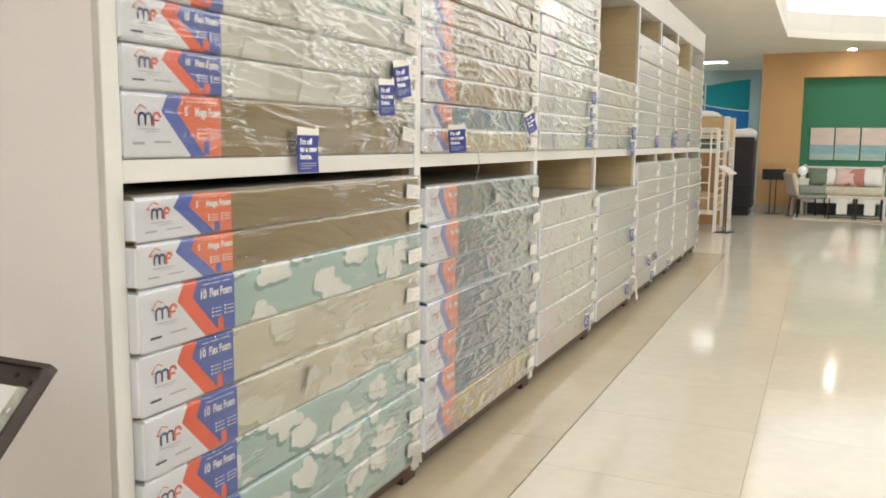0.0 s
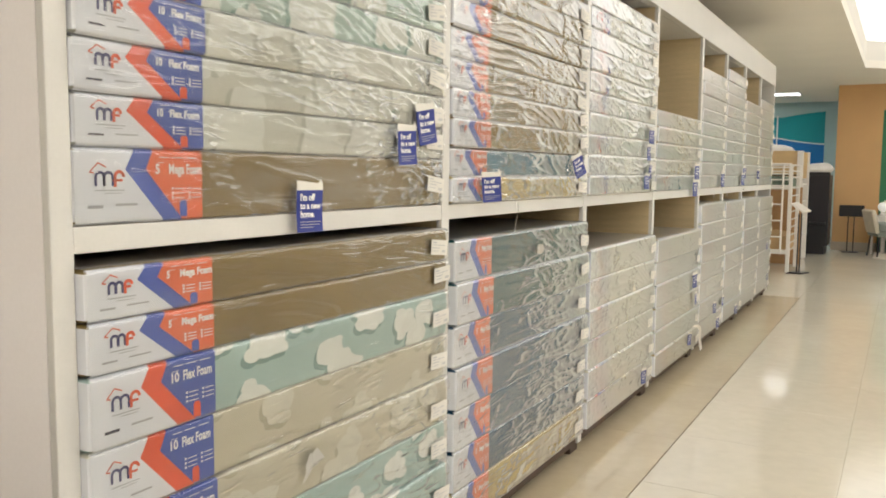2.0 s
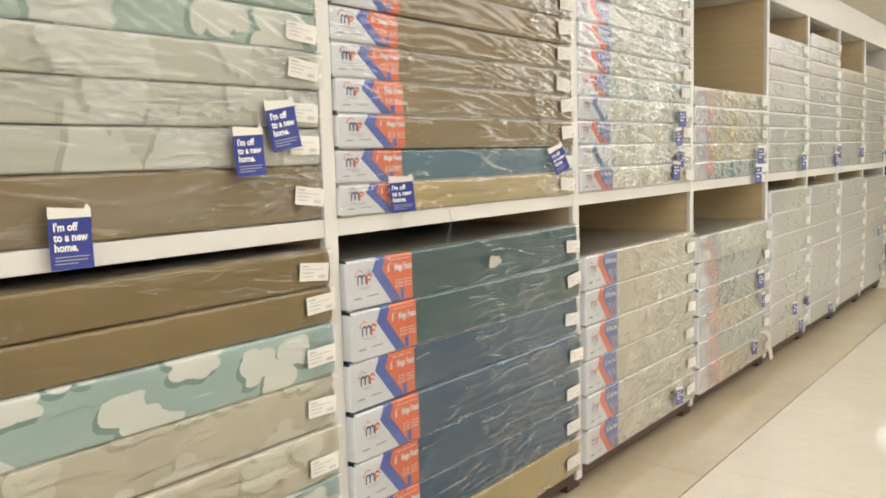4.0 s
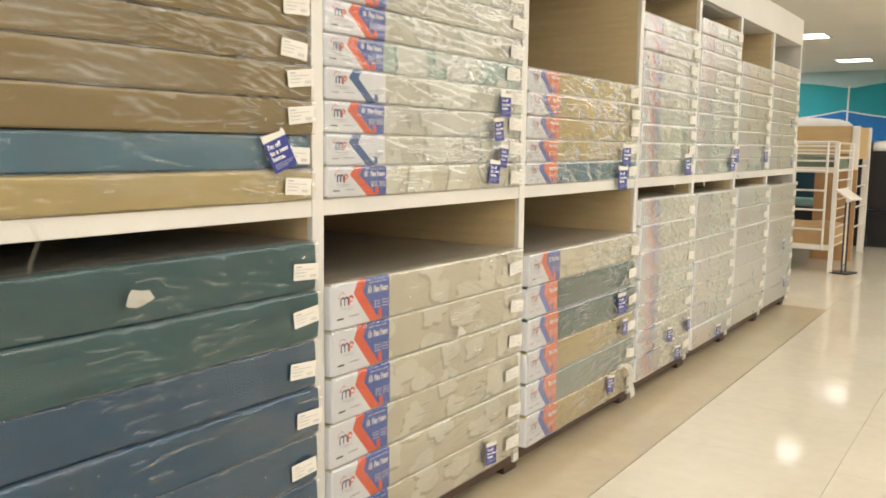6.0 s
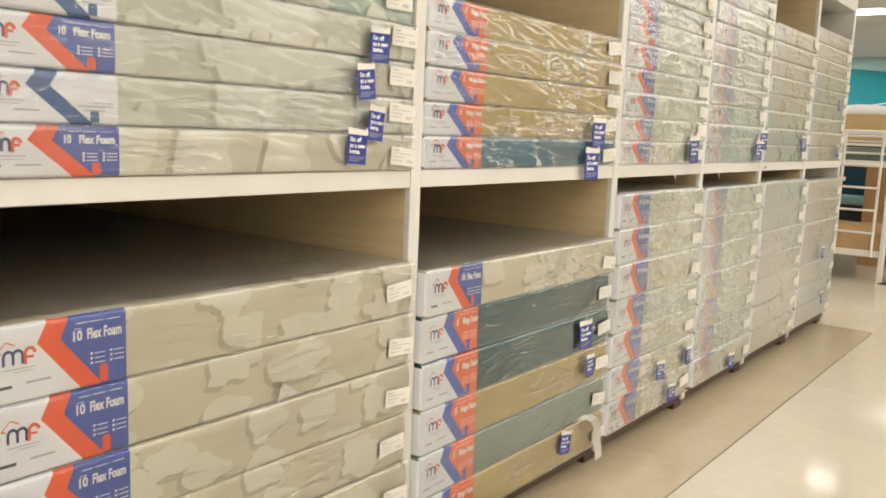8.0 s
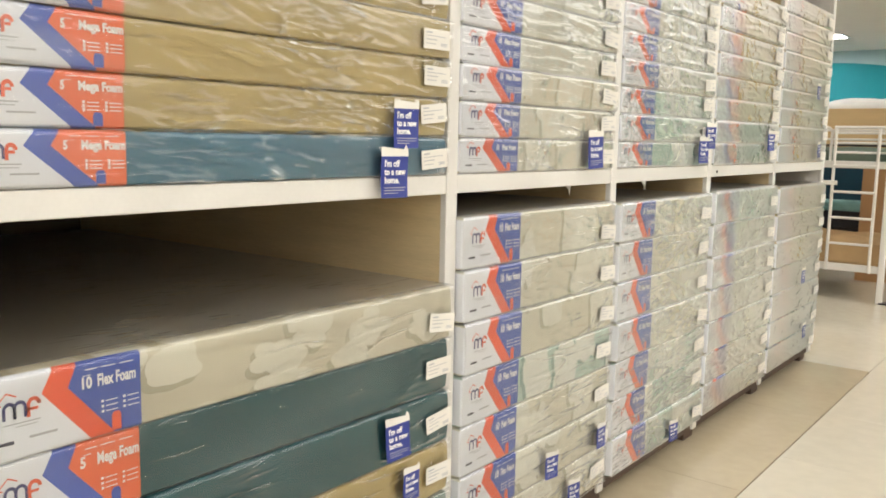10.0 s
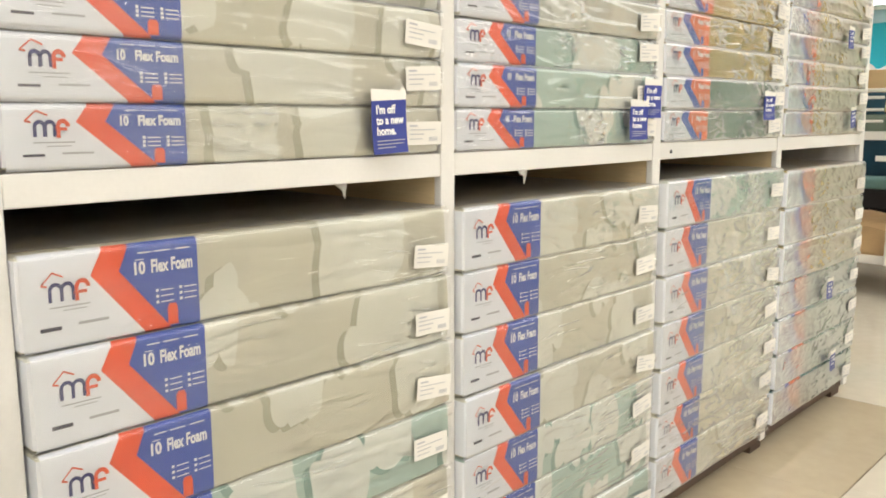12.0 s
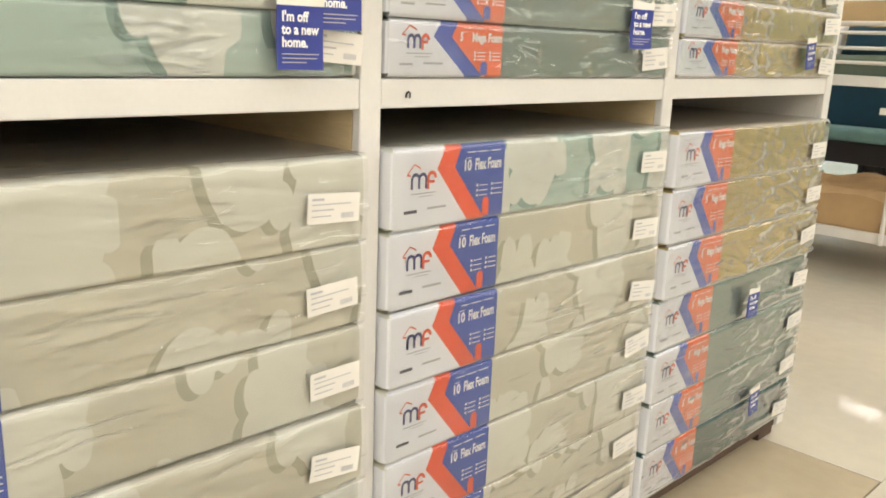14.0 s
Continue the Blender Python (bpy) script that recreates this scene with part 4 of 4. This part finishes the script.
def scrap(y, z, pts, label, material=None, x=XL):
    bm = bmesh.new()
    n = len(pts)
    ring = []
    for i, (a, b) in enumerate(pts):
        c, d = pts[(i + 1) % n]
        for s in (0.0, 0.34, 0.67):
            p, q = a + (c - a) * s, b + (d - b) * s
            r = 1 + (0.13 * math.sin(97 * p + 61 * q + i) if s else 0)
            ring.append(bm.verts.new((0.0016 * math.sin(120 * p + 70 * q), p * r, q * r)))
    mid = bm.verts.new((0.002, 0, 0))
    for v, w in zip(ring, ring[1:] + ring[:1]):
        bm.faces.new((mid, v, w))
    bmesh.ops.solidify(bm, geom=bm.faces[:], thickness=0.0012)
    ob = new("loose_label", mesh_of(bm, "loose_label", material or M["sticker"]))
    ob.location = (x, y, z)
    return tagged(ob, label, "label")


scrap(3.554, 1.090, [(-0.04, -0.012), (-0.01, -0.022), (0.045, -0.004), (0.03, 0.018), (-0.02, 0.026)], "crumpled white label stuck on teal mattress")
scrap(4.981, 0.752, [(-0.035, -0.02), (0.04, -0.006), (-0.012, 0.028)], "small white triangular label on cream mattress")
scrap(2.000, 0.642, [(-0.045, -0.045), (0.0, -0.012), (0.05, 0.0), (0.02, 0.036), (-0.015, 0.03)], "folded white paper label on cream mattress")
scrap(2.715, 0.150, [(-0.05, -0.03), (0.04, -0.045), (0.05, 0.02), (0.0, 0.045), (-0.04, 0.02)], "torn white label at the lowest mattress corner")
scrap(8.10, 1.232, [(-0.022, 0.014), (0.02, 0.014), (0.012, -0.004), (0.006, -0.024), (-0.002, -0.003)], "torn clear wrap under the middle shelf", M["film"], FX - 0.02)
scrap(7.50, 1.234, [(-0.018, 0.012), (0.014, 0.012), (0.010, -0.002), (0.008, -0.020), (0.001, -0.002)], "torn plastic hanging under the middle shelf", M["sticker"], FX - 0.02)

clip = thing("cable_clip", FX + 0.001, 8.83, 1.27, "small black clip on the middle shelf edge", "clip")
part("hook", bent_tube([(0.002, -0.004, -0.004), (0.003, -0.004, 0.003), (0.003, 0.0, 0.006), (0.003, 0.004, 0.004), (0.002, 0.005, -0.005)], 0.0018, 6), M["metal_black"], clip)

# ---------- sign tray beside the shelving ----------
tray = thing("sign_tray", -1.03, 0.98, 0.943, "dark brown slanted metal sign holder with a worn paper sheet", "sign holder")
tray.matrix_basis = pose(-1.03, 0.98, 0.943, 45, 0, 0)
TW, TD = 0.44, 0.32
part("backing", boxes((-TW, 0, -TD, 0, -0.014, -0.010)), M["tray"], tray)
part("rim", boxes((-TW, 0, -0.010, 0, -0.010, 0.006), (-TW, 0, -TD, -TD + 0.010, -0.010, 0.006), (-0.008, 0, -TD + 0.010, -0.010, -0.010, 0.012), (-TW, -TW + 0.008, -TD + 0.010, -0.010, -0.010, 0.006), bevel=0.001), M["tray"], tray)
part("border", boxes((-TW + 0.008, -0.008, -0.052, -0.010, -0.010, -0.004), bevel=0.001), M["tray"], tray)
part("paper_sheet", boxes((-TW + 0.02, -0.034, -TD + 0.02, -0.050, -0.009, 0.001), bevel=0.002), M["paper"], tray, "white paper sheet")
bm = bmesh.new()
bmesh.ops.create_grid(bm, x_segments=5, y_segments=28, size=0.5)
for v in bm.verts:
    u, s = v.co.x + 0.5, v.co.y + 0.5
    k = noise.noise(Vector((u * 3, s * 14, 2.0)))
    v.co = Vector((-0.044 + 0.026 * u + 0.006 * k, -TD + 0.02 + s * (TD - 0.07), 0.004 - 0.012 * u * u + 0.005 * k))
part("torn_edge", bm, M["torn"], tray, "frayed grey paper edge", True)
for xx, yy in ((-0.022, -0.022), (-0.075, -0.026), (-0.03, -0.036)):
    bm = bmesh.new()
    bmesh.ops.create_cone(bm, cap_ends=True, segments=12, radius1=0.006, radius2=0.005, depth=0.004, matrix=Matrix.Translation((xx, yy, -0.003)))
    part("screw", bm, M["metal_black"], tray)
stand = thing("sign_stand_post", -1.25, 0.885, 0.0, "dark metal post and foot carrying the sign tray", "stand")
part("post", boxes((-0.014, 0.014, -0.014, 0.014, 0.012, 0.818)), M["tray"], stand)
part("foot", boxes((-0.16, 0.16, -0.12, 0.12, 0.0, 0.012), bevel=0.003), M["tray"], stand)


# ---------- display area beyond the shelving ----------
def bunk(x1, y0, length, width, label, cover, boards=False):
    """Metal bunk bed. x1: outer end post; it runs towards -x; y0: front."""
    t = thing("bunk_bed", x1, y0, 0.0, label, "bunk bed")
    L, W = length, width
    r = 0.024
    for nm, px, py in (("post", 0, 0), ("post", 0, W), ("post", -L, 0), ("post", -L, W)):
        part(nm, boxes((px - 0.026, px + 0.026, py - 0.026, py + 0.026, 0.0, 1.57), bevel=0.006), M["metal_white"], t)
    for z in (0.30, 1.235):
        for py in (0, W):
            part("side_rail", boxes((-L + 0.026, -0.026, py - 0.015, py + 0.015, z - 0.03, z + 0.035), bevel=0.004), M["metal_white"], t)
        part("bed_base", boxes((-L + 0.03, -0.03, 0.02, W - 0.02, z - 0.015, z + 0.005)), M["metal_white"], t)
    for z in (1.38, 1.47, 1.56):
        part("guard_rail", rods([((-L, W, z), (0, W, z)), ((0, 0, z), (0, W, z)), ((-L, 0, z), (-L, W, z))], 0.011), M["metal_white"], t)
    for z in (1.345, 1.43, 1.52):
        part("guard_rail", rods([((-0.48, 0, z), (0, 0, z))], 0.011), M["metal_white"], t)
        part("guard_rail", rods([((-L, 0, z), (-0.56, 0, z))], 0.011), M["metal_white"], t)
    part("guard_loop", bent_tube([(-0.50, 0, 1.24), (-0.50, 0, 1.53), (-0.52, 0, 1.56), (-0.56, 0, 1.575), (-L, 0, 1.575)], 0.013), M["metal_white"], t)
    part("guard_rail", rods([((-0.48, 0, 1.57), (0, 0, 1.57))], 0.013), M["metal_white"], t)
    # ladder
    for px in (-0.46, -0.10):
        part("ladder_side", rods([((px, -0.03, 0.27), (px, -0.02, 1.56))], 0.014), M["metal_white"], t)
    for i in range(4):
        z = 0.52 + 0.235 * i
        part("rung", rods([((-0.46, -0.03, z), (-0.10, -0.03, z))], 0.012), M["metal_white"], t)
    part("bracket", boxes((-0.58, -0.42, -0.045, -0.02, 1.05, 1.09), bevel=0.003), M["metal_white"], t)
    for i in range(8):
        z = 0.42 + 0.115 * i
        part("end_bar", rods([((0, 0.03, z), (0, W - 0.03, z))], 0.009), M["metal_white"], t)
    return t


def mattress_plain(x0, x1, y0, y1, z0, z1, material, label, name="bed_mattress", wrinkle=0.012):
    bm = bmesh.new()
    bmesh.ops.create_grid(bm, x_segments=26, y_segments=14, size=0.5)
    for v in bm.verts:
        u, s = v.co.x + 0.5, v.co.y + 0.5
        e = min(u, 1 - u, s, 1 - s)
        drop = max(0, 0.06 - e) / 0.06
        v.co = Vector((x0 + (x1 - x0) * u, y0 + (y1 - y0) * s, z1 - 0.03 * drop ** 2 + wrinkle * noise.noise(Vector((u * 8, s * 5, z0 * 7)))))
    border = [e for e in bm.edges if e.is_boundary]
    r = bmesh.ops.extrude_edge_only(bm, edges=border)
    for g in r["geom"]:
        if isinstance(g, bmesh.types.BMVert):
            g.co.z = z0
    low = [e for e in bm.edges if e.is_boundary]
    bmesh.ops.holes_fill(bm, edges=low)
    o = Vector((x0, y0, z0))
    bmesh.ops.translate(bm, vec=-o, verts=bm.verts)
    ob = new(name, mesh_of(bm, name, material))
    ob.location = o
    return tagged(ob, label, "mattress")


bunk(-1.26, 13.22, 2.02, 1.0, "white metal bunk bed with a ladder and guard rails", "sage")
mattress_plain(-3.24, -1.29, 13.25, 14.19, 1.243, 1.39, M["sage"], "sage green mattress on the upper bunk")
mattress_plain(-3.24, -1.29, 13.25, 14.19, 0.308, 0.56, M["kraft_quilt"], "tan crumpled bedding on the lower bunk", wrinkle=0.05)
pl = new("pillow", mesh_of(place(cushion(0.34, 0.20, 0.16, 3.3), pose(0, 0, 0, 70, 0, 0)), "pillow", M["navy_cloth"], True))
pl.location = (-2.04, 13.46, 1.47)
tagged(pl, "navy pillow on the upper bunk", "pillow")
pl = new("pillow", mesh_of(place(cushion(0.36, 0.20, 0.16, 5.1), pose(0, 0, 0, 74, 0, 0)), "pillow", M["white_cloth"], True))
pl.location = (-2.38, 13.46, 1.47)
tagged(pl, "white pillow on the upper bunk", "pillow")
bx = thing("packing_board", -1.55, 14.55, 0.0, "tall brown cardboard sheet behind the bunk bed", "cardboard")
part("sheet", boxes((-0.20, 0.32, 0.0, 0.03, 0.0, 1.22), bevel=0.003), M["kraft"], bx)
# second bunk with tan boards
b2 = thing("loft_bed", -1.30, 14.74, 0.0, "white loft bed with tall tan side boards", "loft bed")
for px in (0.0, -2.1):
    for py in (0.0, 1.0):
        part("post", boxes((px - 0.045, px + 0.045, py - 0.03, py + 0.03, 0.0, 1.80), bevel=0.006), M["metal_white"], b2)
part("side_board", boxes((-2.06, -0.05, 0.0, 0.025, 1.42, 1.80), bevel=0.004), M["tan"], b2, "tan wooden side board")
part("end_board", boxes((-0.012, 0.012, 0.035, 0.965, 1.36, 1.79), bevel=0.004), M["tan"], b2, "tan wooden end board")
part("bed_base", boxes((-2.06, -0.05, 0.03, 0.97, 1.36, 1.40)), M["tan"], b2)
part("side_rail", boxes((-2.06, -0.05, -0.01, 0.03, 0.26, 0.33), bevel=0.004), M["metal_white"], b2)
for z in (0.42, 0.70, 0.98, 1.26):
    part("rung", rods([((0, 0.03, z), (0, 0.97, z))], 0.014), M["metal_white"], b2)
pl = new("duvet", mesh_of(cushion(0.95, 0.7, 0.24, 7.7), "duvet", M["white_cloth"], True))
pl.location = (-1.91, 15.25, 1.80)
tagged(pl, "white printed bedding heaped on the loft bed", "bedding")
pl = new("duvet", mesh_of(cushion(0.8, 0.6, 0.30, 2.7), "duvet", M["white_cloth"], True))
pl.location = (-2.9, 15.2, 1.79)
tagged(pl, "white folded bedding on the loft bed", "bedding")

# black furniture behind
bk = thing("loft_cabinet", -1.49, 16.5, 0.0, "black wooden loft bed with closed cabinet below", "cabinet")
part("body", boxes((-1.6, 0.5, 0.1, 0.75, 0.16, 1.42), bevel=0.006), M["dark_wood"], bk)
part("plinth", boxes((-1.55, 0.45, 0.14, 0.72, 0.0, 0.16)), M["dark_wood"], bk)
part("top_rail", boxes((-1.6, 0.5, 0.1, 0.14, 1.42, 1.47), bevel=0.003), M["metal_black"], bk)
for px in (-1.58, 0.10):
    part("post", boxes((px, px + 0.05, 0.08, 0.13, 0.0, 1.62), bevel=0.003), M["metal_black"], bk)
part("shelf_band", boxes((0.14, 0.48, 0.085, 0.1, 0.16, 0.52), bevel=0.003), M["metal_black"], bk)
part("desk_edge", boxes((-1.55, 0.46, 0.04, 0.1, 0.54, 0.58), bevel=0.003), M["metal_black"], bk)
pl = new("duvet", mesh_of(cushion(0.46, 0.4, 0.2, 1.3), "duvet", M["white_cloth"], True))
pl.location = (-1.18, 16.8, 1.53)
tagged(pl, "white bundle on top of the black cabinet", "bedding")
pl = new("folded_cloth", mesh_of(boxes((-0.16, 0.16, -0.03, 0.2, 0, 0.05), bevel=0.018), "folded_cloth", M["grey_cloth"], True))
pl.location = (-1.73, 16.7, 1.425)
tagged(pl, "grey folded cloth on the black cabinet", "cloth")

# aqua bed and dark shelf further left, beyond the shelving
db = thing("display_bed", -2.95, 15.95, 0.0, "low bed with aqua cover and dark frame", "bed")
part("frame", boxes((-2.4, 1.25, 0.0, 0.5, 0.42, 0.62), bevel=0.01), M["dark_wood"], db)
part("headboard", boxes((-2.4, 1.25, 0.42, 0.5, 0.62, 1.22), bevel=0.008), M["navy_cloth"], db)
part("cover", boxes((-2.38, 1.22, -0.02, 0.40, 0.62, 0.74), bevel=0.04, segs=3), M["aqua_cloth"], db, "aqua bed cover")
for px in (-2.3, -1.1, 0.2, 1.15):
    part("leg", boxes((px, px + 0.07, 0.05, 0.12, 0.0, 0.42)), M["dark_wood"], db)

# sign stands
def sign_stand(x, y, w, h, z, label, rz=0, tilt=0, board=None):
    t = thing("sign_stand", x, y, 0.0, label, "sign stand", rz=rz)
    for px in (-0.05, 0.05):
        part("leg", rods([((px, 0, 0.014), (px, 0, z))], 0.010), M["metal_black"], t)
    part("foot", boxes((-0.14, 0.14, -0.11, 0.11, 0.0, 0.014), bevel=0.004), M["metal_black"], t)
    bm = place(boxes((-w / 2, w / 2, -0.012, 0.012, -h / 2, h / 2), bevel=0.004), pose(0, 0, z + h / 2 - 0.02, tilt, 0, 0))
    part("board", bm, board or M["metal_black"], t)
    return t


sign_stand(-0.66, 17.42, 0.42, 0.21, 0.68, "black sign board on two thin legs")
sign_stand(-1.12, 13.3, 0.30, 0.22, 0.86, "slanted white sign holder on thin dark legs", rz=75, tilt=-58, board=M["metal_white"])

# daybed group in the green recess
day = thing("daybed", 0.57, 17.2, 0.0, "white wooden daybed with linen mattress", "daybed")
part("back_rail", boxes((-0.72, 0.72, 0.60, 0.65, 0.80, 0.93), bevel=0.008), M["metal_white"], day)
for px in (-0.72, 0.66):
    part("back_post", boxes((px, px + 0.06, 0.60, 0.66, 0.0, 0.96), bevel=0.006), M["metal_white"], day)
    part("front_post", boxes((px, px + 0.06, -0.02, 0.04, 0.0, 0.40), bevel=0.006), M["metal_white"], day)
for i in range(9):
    px = -0.6 + i * 0.15
    part("spindle", boxes((px, px + 0.03, 0.615, 0.635, 0.40, 0.80)), M["metal_white"], day)
part("seat_frame", boxes((-0.66, 0.66, 0.0, 0.6, 0.26, 0.40), bevel=0.008), M["metal_white"], day)
part("drawer", boxes((-0.60, 0.60, 0.02, 0.5, 0.06, 0.24), bevel=0.006), M["dark_wood"], day)
part("seat_pad", boxes((-0.68, 0.68, -0.01, 0.60, 0.402, 0.56), bevel=0.05, segs=4), M["linen"], day, "linen seat pad", True)
for px, mt, lab, sz in ((-0.42, "sage", "dark green cushion", 0.40), (-0.14, "white_cloth", "white cushion", 0.42), (0.05, "pink_cloth", "pale pink cushion", 0.42), (0.18, "rose_cloth", "rose cushion", 0.36), (0.46, "white_cloth", "white cushion", 0.42)):
    c = new("cushion", mesh_of(place(cushion(sz, 0.36, 0.15, px * 9 + 3), pose(0, 0, 0, 68, 0, 0)), "cushion", M[mt], True))
    c.location = (0.57 + px, 17.2 + 0.40 - (0.06 if mt in ("pink_cloth", "rose_cloth") else 0), 0.735)
    tagged(c, lab + " leaning on the daybed", "cushion", "cushions on the daybed")
rug = new("rug", mesh_of(boxes((-1.0, 1.5, -0.75, 0.5, 0.0, 0.016), bevel=0.005), "rug", M["linen"]))
rug.location = (0.75, 16.95, 0.004)
tagged(rug, "pale woven rug under the daybed group", "rug")
for i in range(3):
    a = thing("wall_art", 0.15 + 0.45 * i, NY + 0.175, 1.36, "framed print of pink sky above a pale blue sea", "picture", "three prints on the green wall")
    part("frame", boxes((-0.21, 0.21, -0.03, 0.0, -0.31, 0.31), bevel=0.004), M["metal_white"], a)
    part("sky", boxes((-0.203, 0.203, -0.034, -0.03, -0.02, 0.303)), M["art_sky"], a)
    part("sea", boxes((-0.203, 0.203, -0.034, -0.03, -0.19, -0.02)), M["art_sea"], a)
    part("shore", boxes((-0.203, 0.203, -0.034, -0.03, -0.303, -0.19)), M["art_shore"], a)
nt_ = thing("nightstand", -0.2, 17.4, 0.0, "small white bedside table", "side table")
part("top", boxes((-0.14, 0.18, -0.15, 0.2, 0.66, 0.70), bevel=0.005), M["metal_white"], nt_)
part("drawer", boxes((-0.13, 0.17, -0.14, 0.2, 0.50, 0.66), bevel=0.004), M["metal_white"], nt_)
for px, py in ((-0.12, -0.12), (0.14, -0.12), (-0.12, 0.16), (0.14, 0.16)):
    part("leg", boxes((px, px + 0.03, py, py + 0.03, 0, 0.50)), M["metal_white"], nt_)
tl = thing("table_lamp", -0.15, 17.42, 0.70, "table lamp with a round white globe", "lamp")
bm = bmesh.new()
bmesh.ops.create_uvsphere(bm, u_segments=20, v_segments=12, radius=0.085, matrix=Matrix.Translation((0, 0, 0.15)))
part("globe", bm, M["opal"], tl, "white glass globe", True)
bm = bmesh.new()
bmesh.ops.create_cone(bm, cap_ends=True, segments=16, radius1=0.05, radius2=0.03, depth=0.07, matrix=Matrix.Translation((0, 0, 0.035)))
part("lamp_base", bm, M["metal_white"], tl)


def armchair(x, y, rz):
    t = thing("armchair", x, y, 0.0, "grey upholstered armchair with thin dark legs", "chair", rz=rz)
    part("seat", boxes((-0.27, 0.27, -0.27, 0.27, 0.36, 0.46), bevel=0.04, segs=3), M["grey_cloth"], t, "", True)
    part("backrest", place(boxes((-0.27, 0.27, -0.04, 0.04, 0.0, 0.42), bevel=0.035, segs=3), pose(0, 0.25, 0.42, -14, 0, 0)), M["linen"], t, "", True)
    for px in (-0.27, 0.27):
        part("arm", boxes((px - 0.03, px + 0.03, -0.22, 0.25, 0.46, 0.60), bevel=0.025, segs=3), M["grey_cloth"], t, "", True)
    for px, py in ((-0.22, -0.22), (0.22, -0.22), (-0.22, 0.22), (0.22, 0.22)):
        part("leg", rods([((px, py, 0.37), (px * 1.15, py * 1.15, 0.0))], 0.014), M["metal_black"], t)
    return t


armchair(-0.03, 16.75, 110)


def coffee_table(x, y, w, label):
    t = thing("coffee_table", x, y, 0.0, label, "table")
    part("tabletop", boxes((-w / 2, w / 2, -0.2, 0.2, 0.40, 0.43), bevel=0.006), M["linen"], t)
    for px in (-w / 2 + 0.03, w / 2 - 0.03):
        for py in (-0.17, 0.17):
            part("leg", boxes((px - 0.012, px + 0.012, py - 0.012, py + 0.012, 0.0, 0.40)), M["metal_black"], t)
    part("stretcher", boxes((-w / 2 + 0.04, w / 2 - 0.04, -0.18, -0.16, 0.05, 0.07)), M["metal_black"], t)
    part("sign_card", boxes((-0.08, 0.09, -0.208, -0.204, 0.12, 0.40)), M["white_cloth"], t, "white hanging sign card")
    return t


coffee_table(0.54, 16.55, 0.46, "low coffee table with dark legs and white sign card")
coffee_table(0.98, 16.50, 0.46, "second low coffee table with dark legs and sign card")
cab = thing("white_cabinet", 1.52, 15.2, 0.0, "white display cabinet at the edge of the aisle", "cabinet")
part("body", boxes((-0.2, 0.5, -0.3, 0.3, 0.05, 0.62), bevel=0.006), M["metal_white"], cab)
part("plinth", boxes((-0.18, 0.48, -0.28, 0.28, 0.0, 0.05)), M["dark_wood"], cab)
part("top", boxes((-0.22, 0.52, -0.32, 0.32, 0.62, 0.65), bevel=0.004), M["metal_white"], cab)
bxs = thing("speaker", 1.56, 15.1, 0.65, "small black box standing on the white cabinet", "box")
part("body", boxes((-0.05, 0.09, -0.07, 0.07, 0.0, 0.2), bevel=0.008), M["metal_black"], bxs)

# ---------- floor tiles ----------
floor = bpy.data.objects["floor"]
SX, SY = -0.82, 10.655          # outer edge of the beige strip
tile_cache = {}


def tile(x0, x1, y0, y1, key):
    g = 0.0008
    w, d = x1 - x0 - 2 * g, y1 - y0 - 2 * g
    k = (key, round(w, 3), round(d, 3))
    if k not in tile_cache:
        tile_cache[k] = mesh_of(boxes((0, w, 0, d, -0.006, 0.0)), "tile", M[key])
    ob = new("tile", tile_cache[k])
    ob.location = (x0 + g, y0 + g, 0)
    ob.parent = floor


T = 0.8
for i in range(4):
    for j in range(28):
        y = -4.8 + j * T
        tile(SX + 0.004 + i * T, SX + 0.004 + (i + 1) * T, y, y + T, "floor")
x_edge = SX + 0.004 + 4 * T
rest = boxes((x_edge + 0.001, 8, -6, 23, -0.006, 0), (SX + 0.004, x_edge, -6, -4.801, -0.006, 0), (SX + 0.004, x_edge, 17.601, 23, -0.006, 0), (-9, SX + 0.003, SY + 0.004, 23, -0.006, 0))
o = new("tiling", mesh_of(rest, "tiling", M["floor"]))
o.parent = floor
o = new("tiling", mesh_of(boxes((-9, -3.1, -6, SY, -0.006, 0)), "tiling", M["strip"]))
o.parent = floor
for j in range(13):
    y0 = -4.9 + j * 1.2
    tile(-3.099, SX - 0.001, y0, min(y0 + 1.2, SY), "strip")
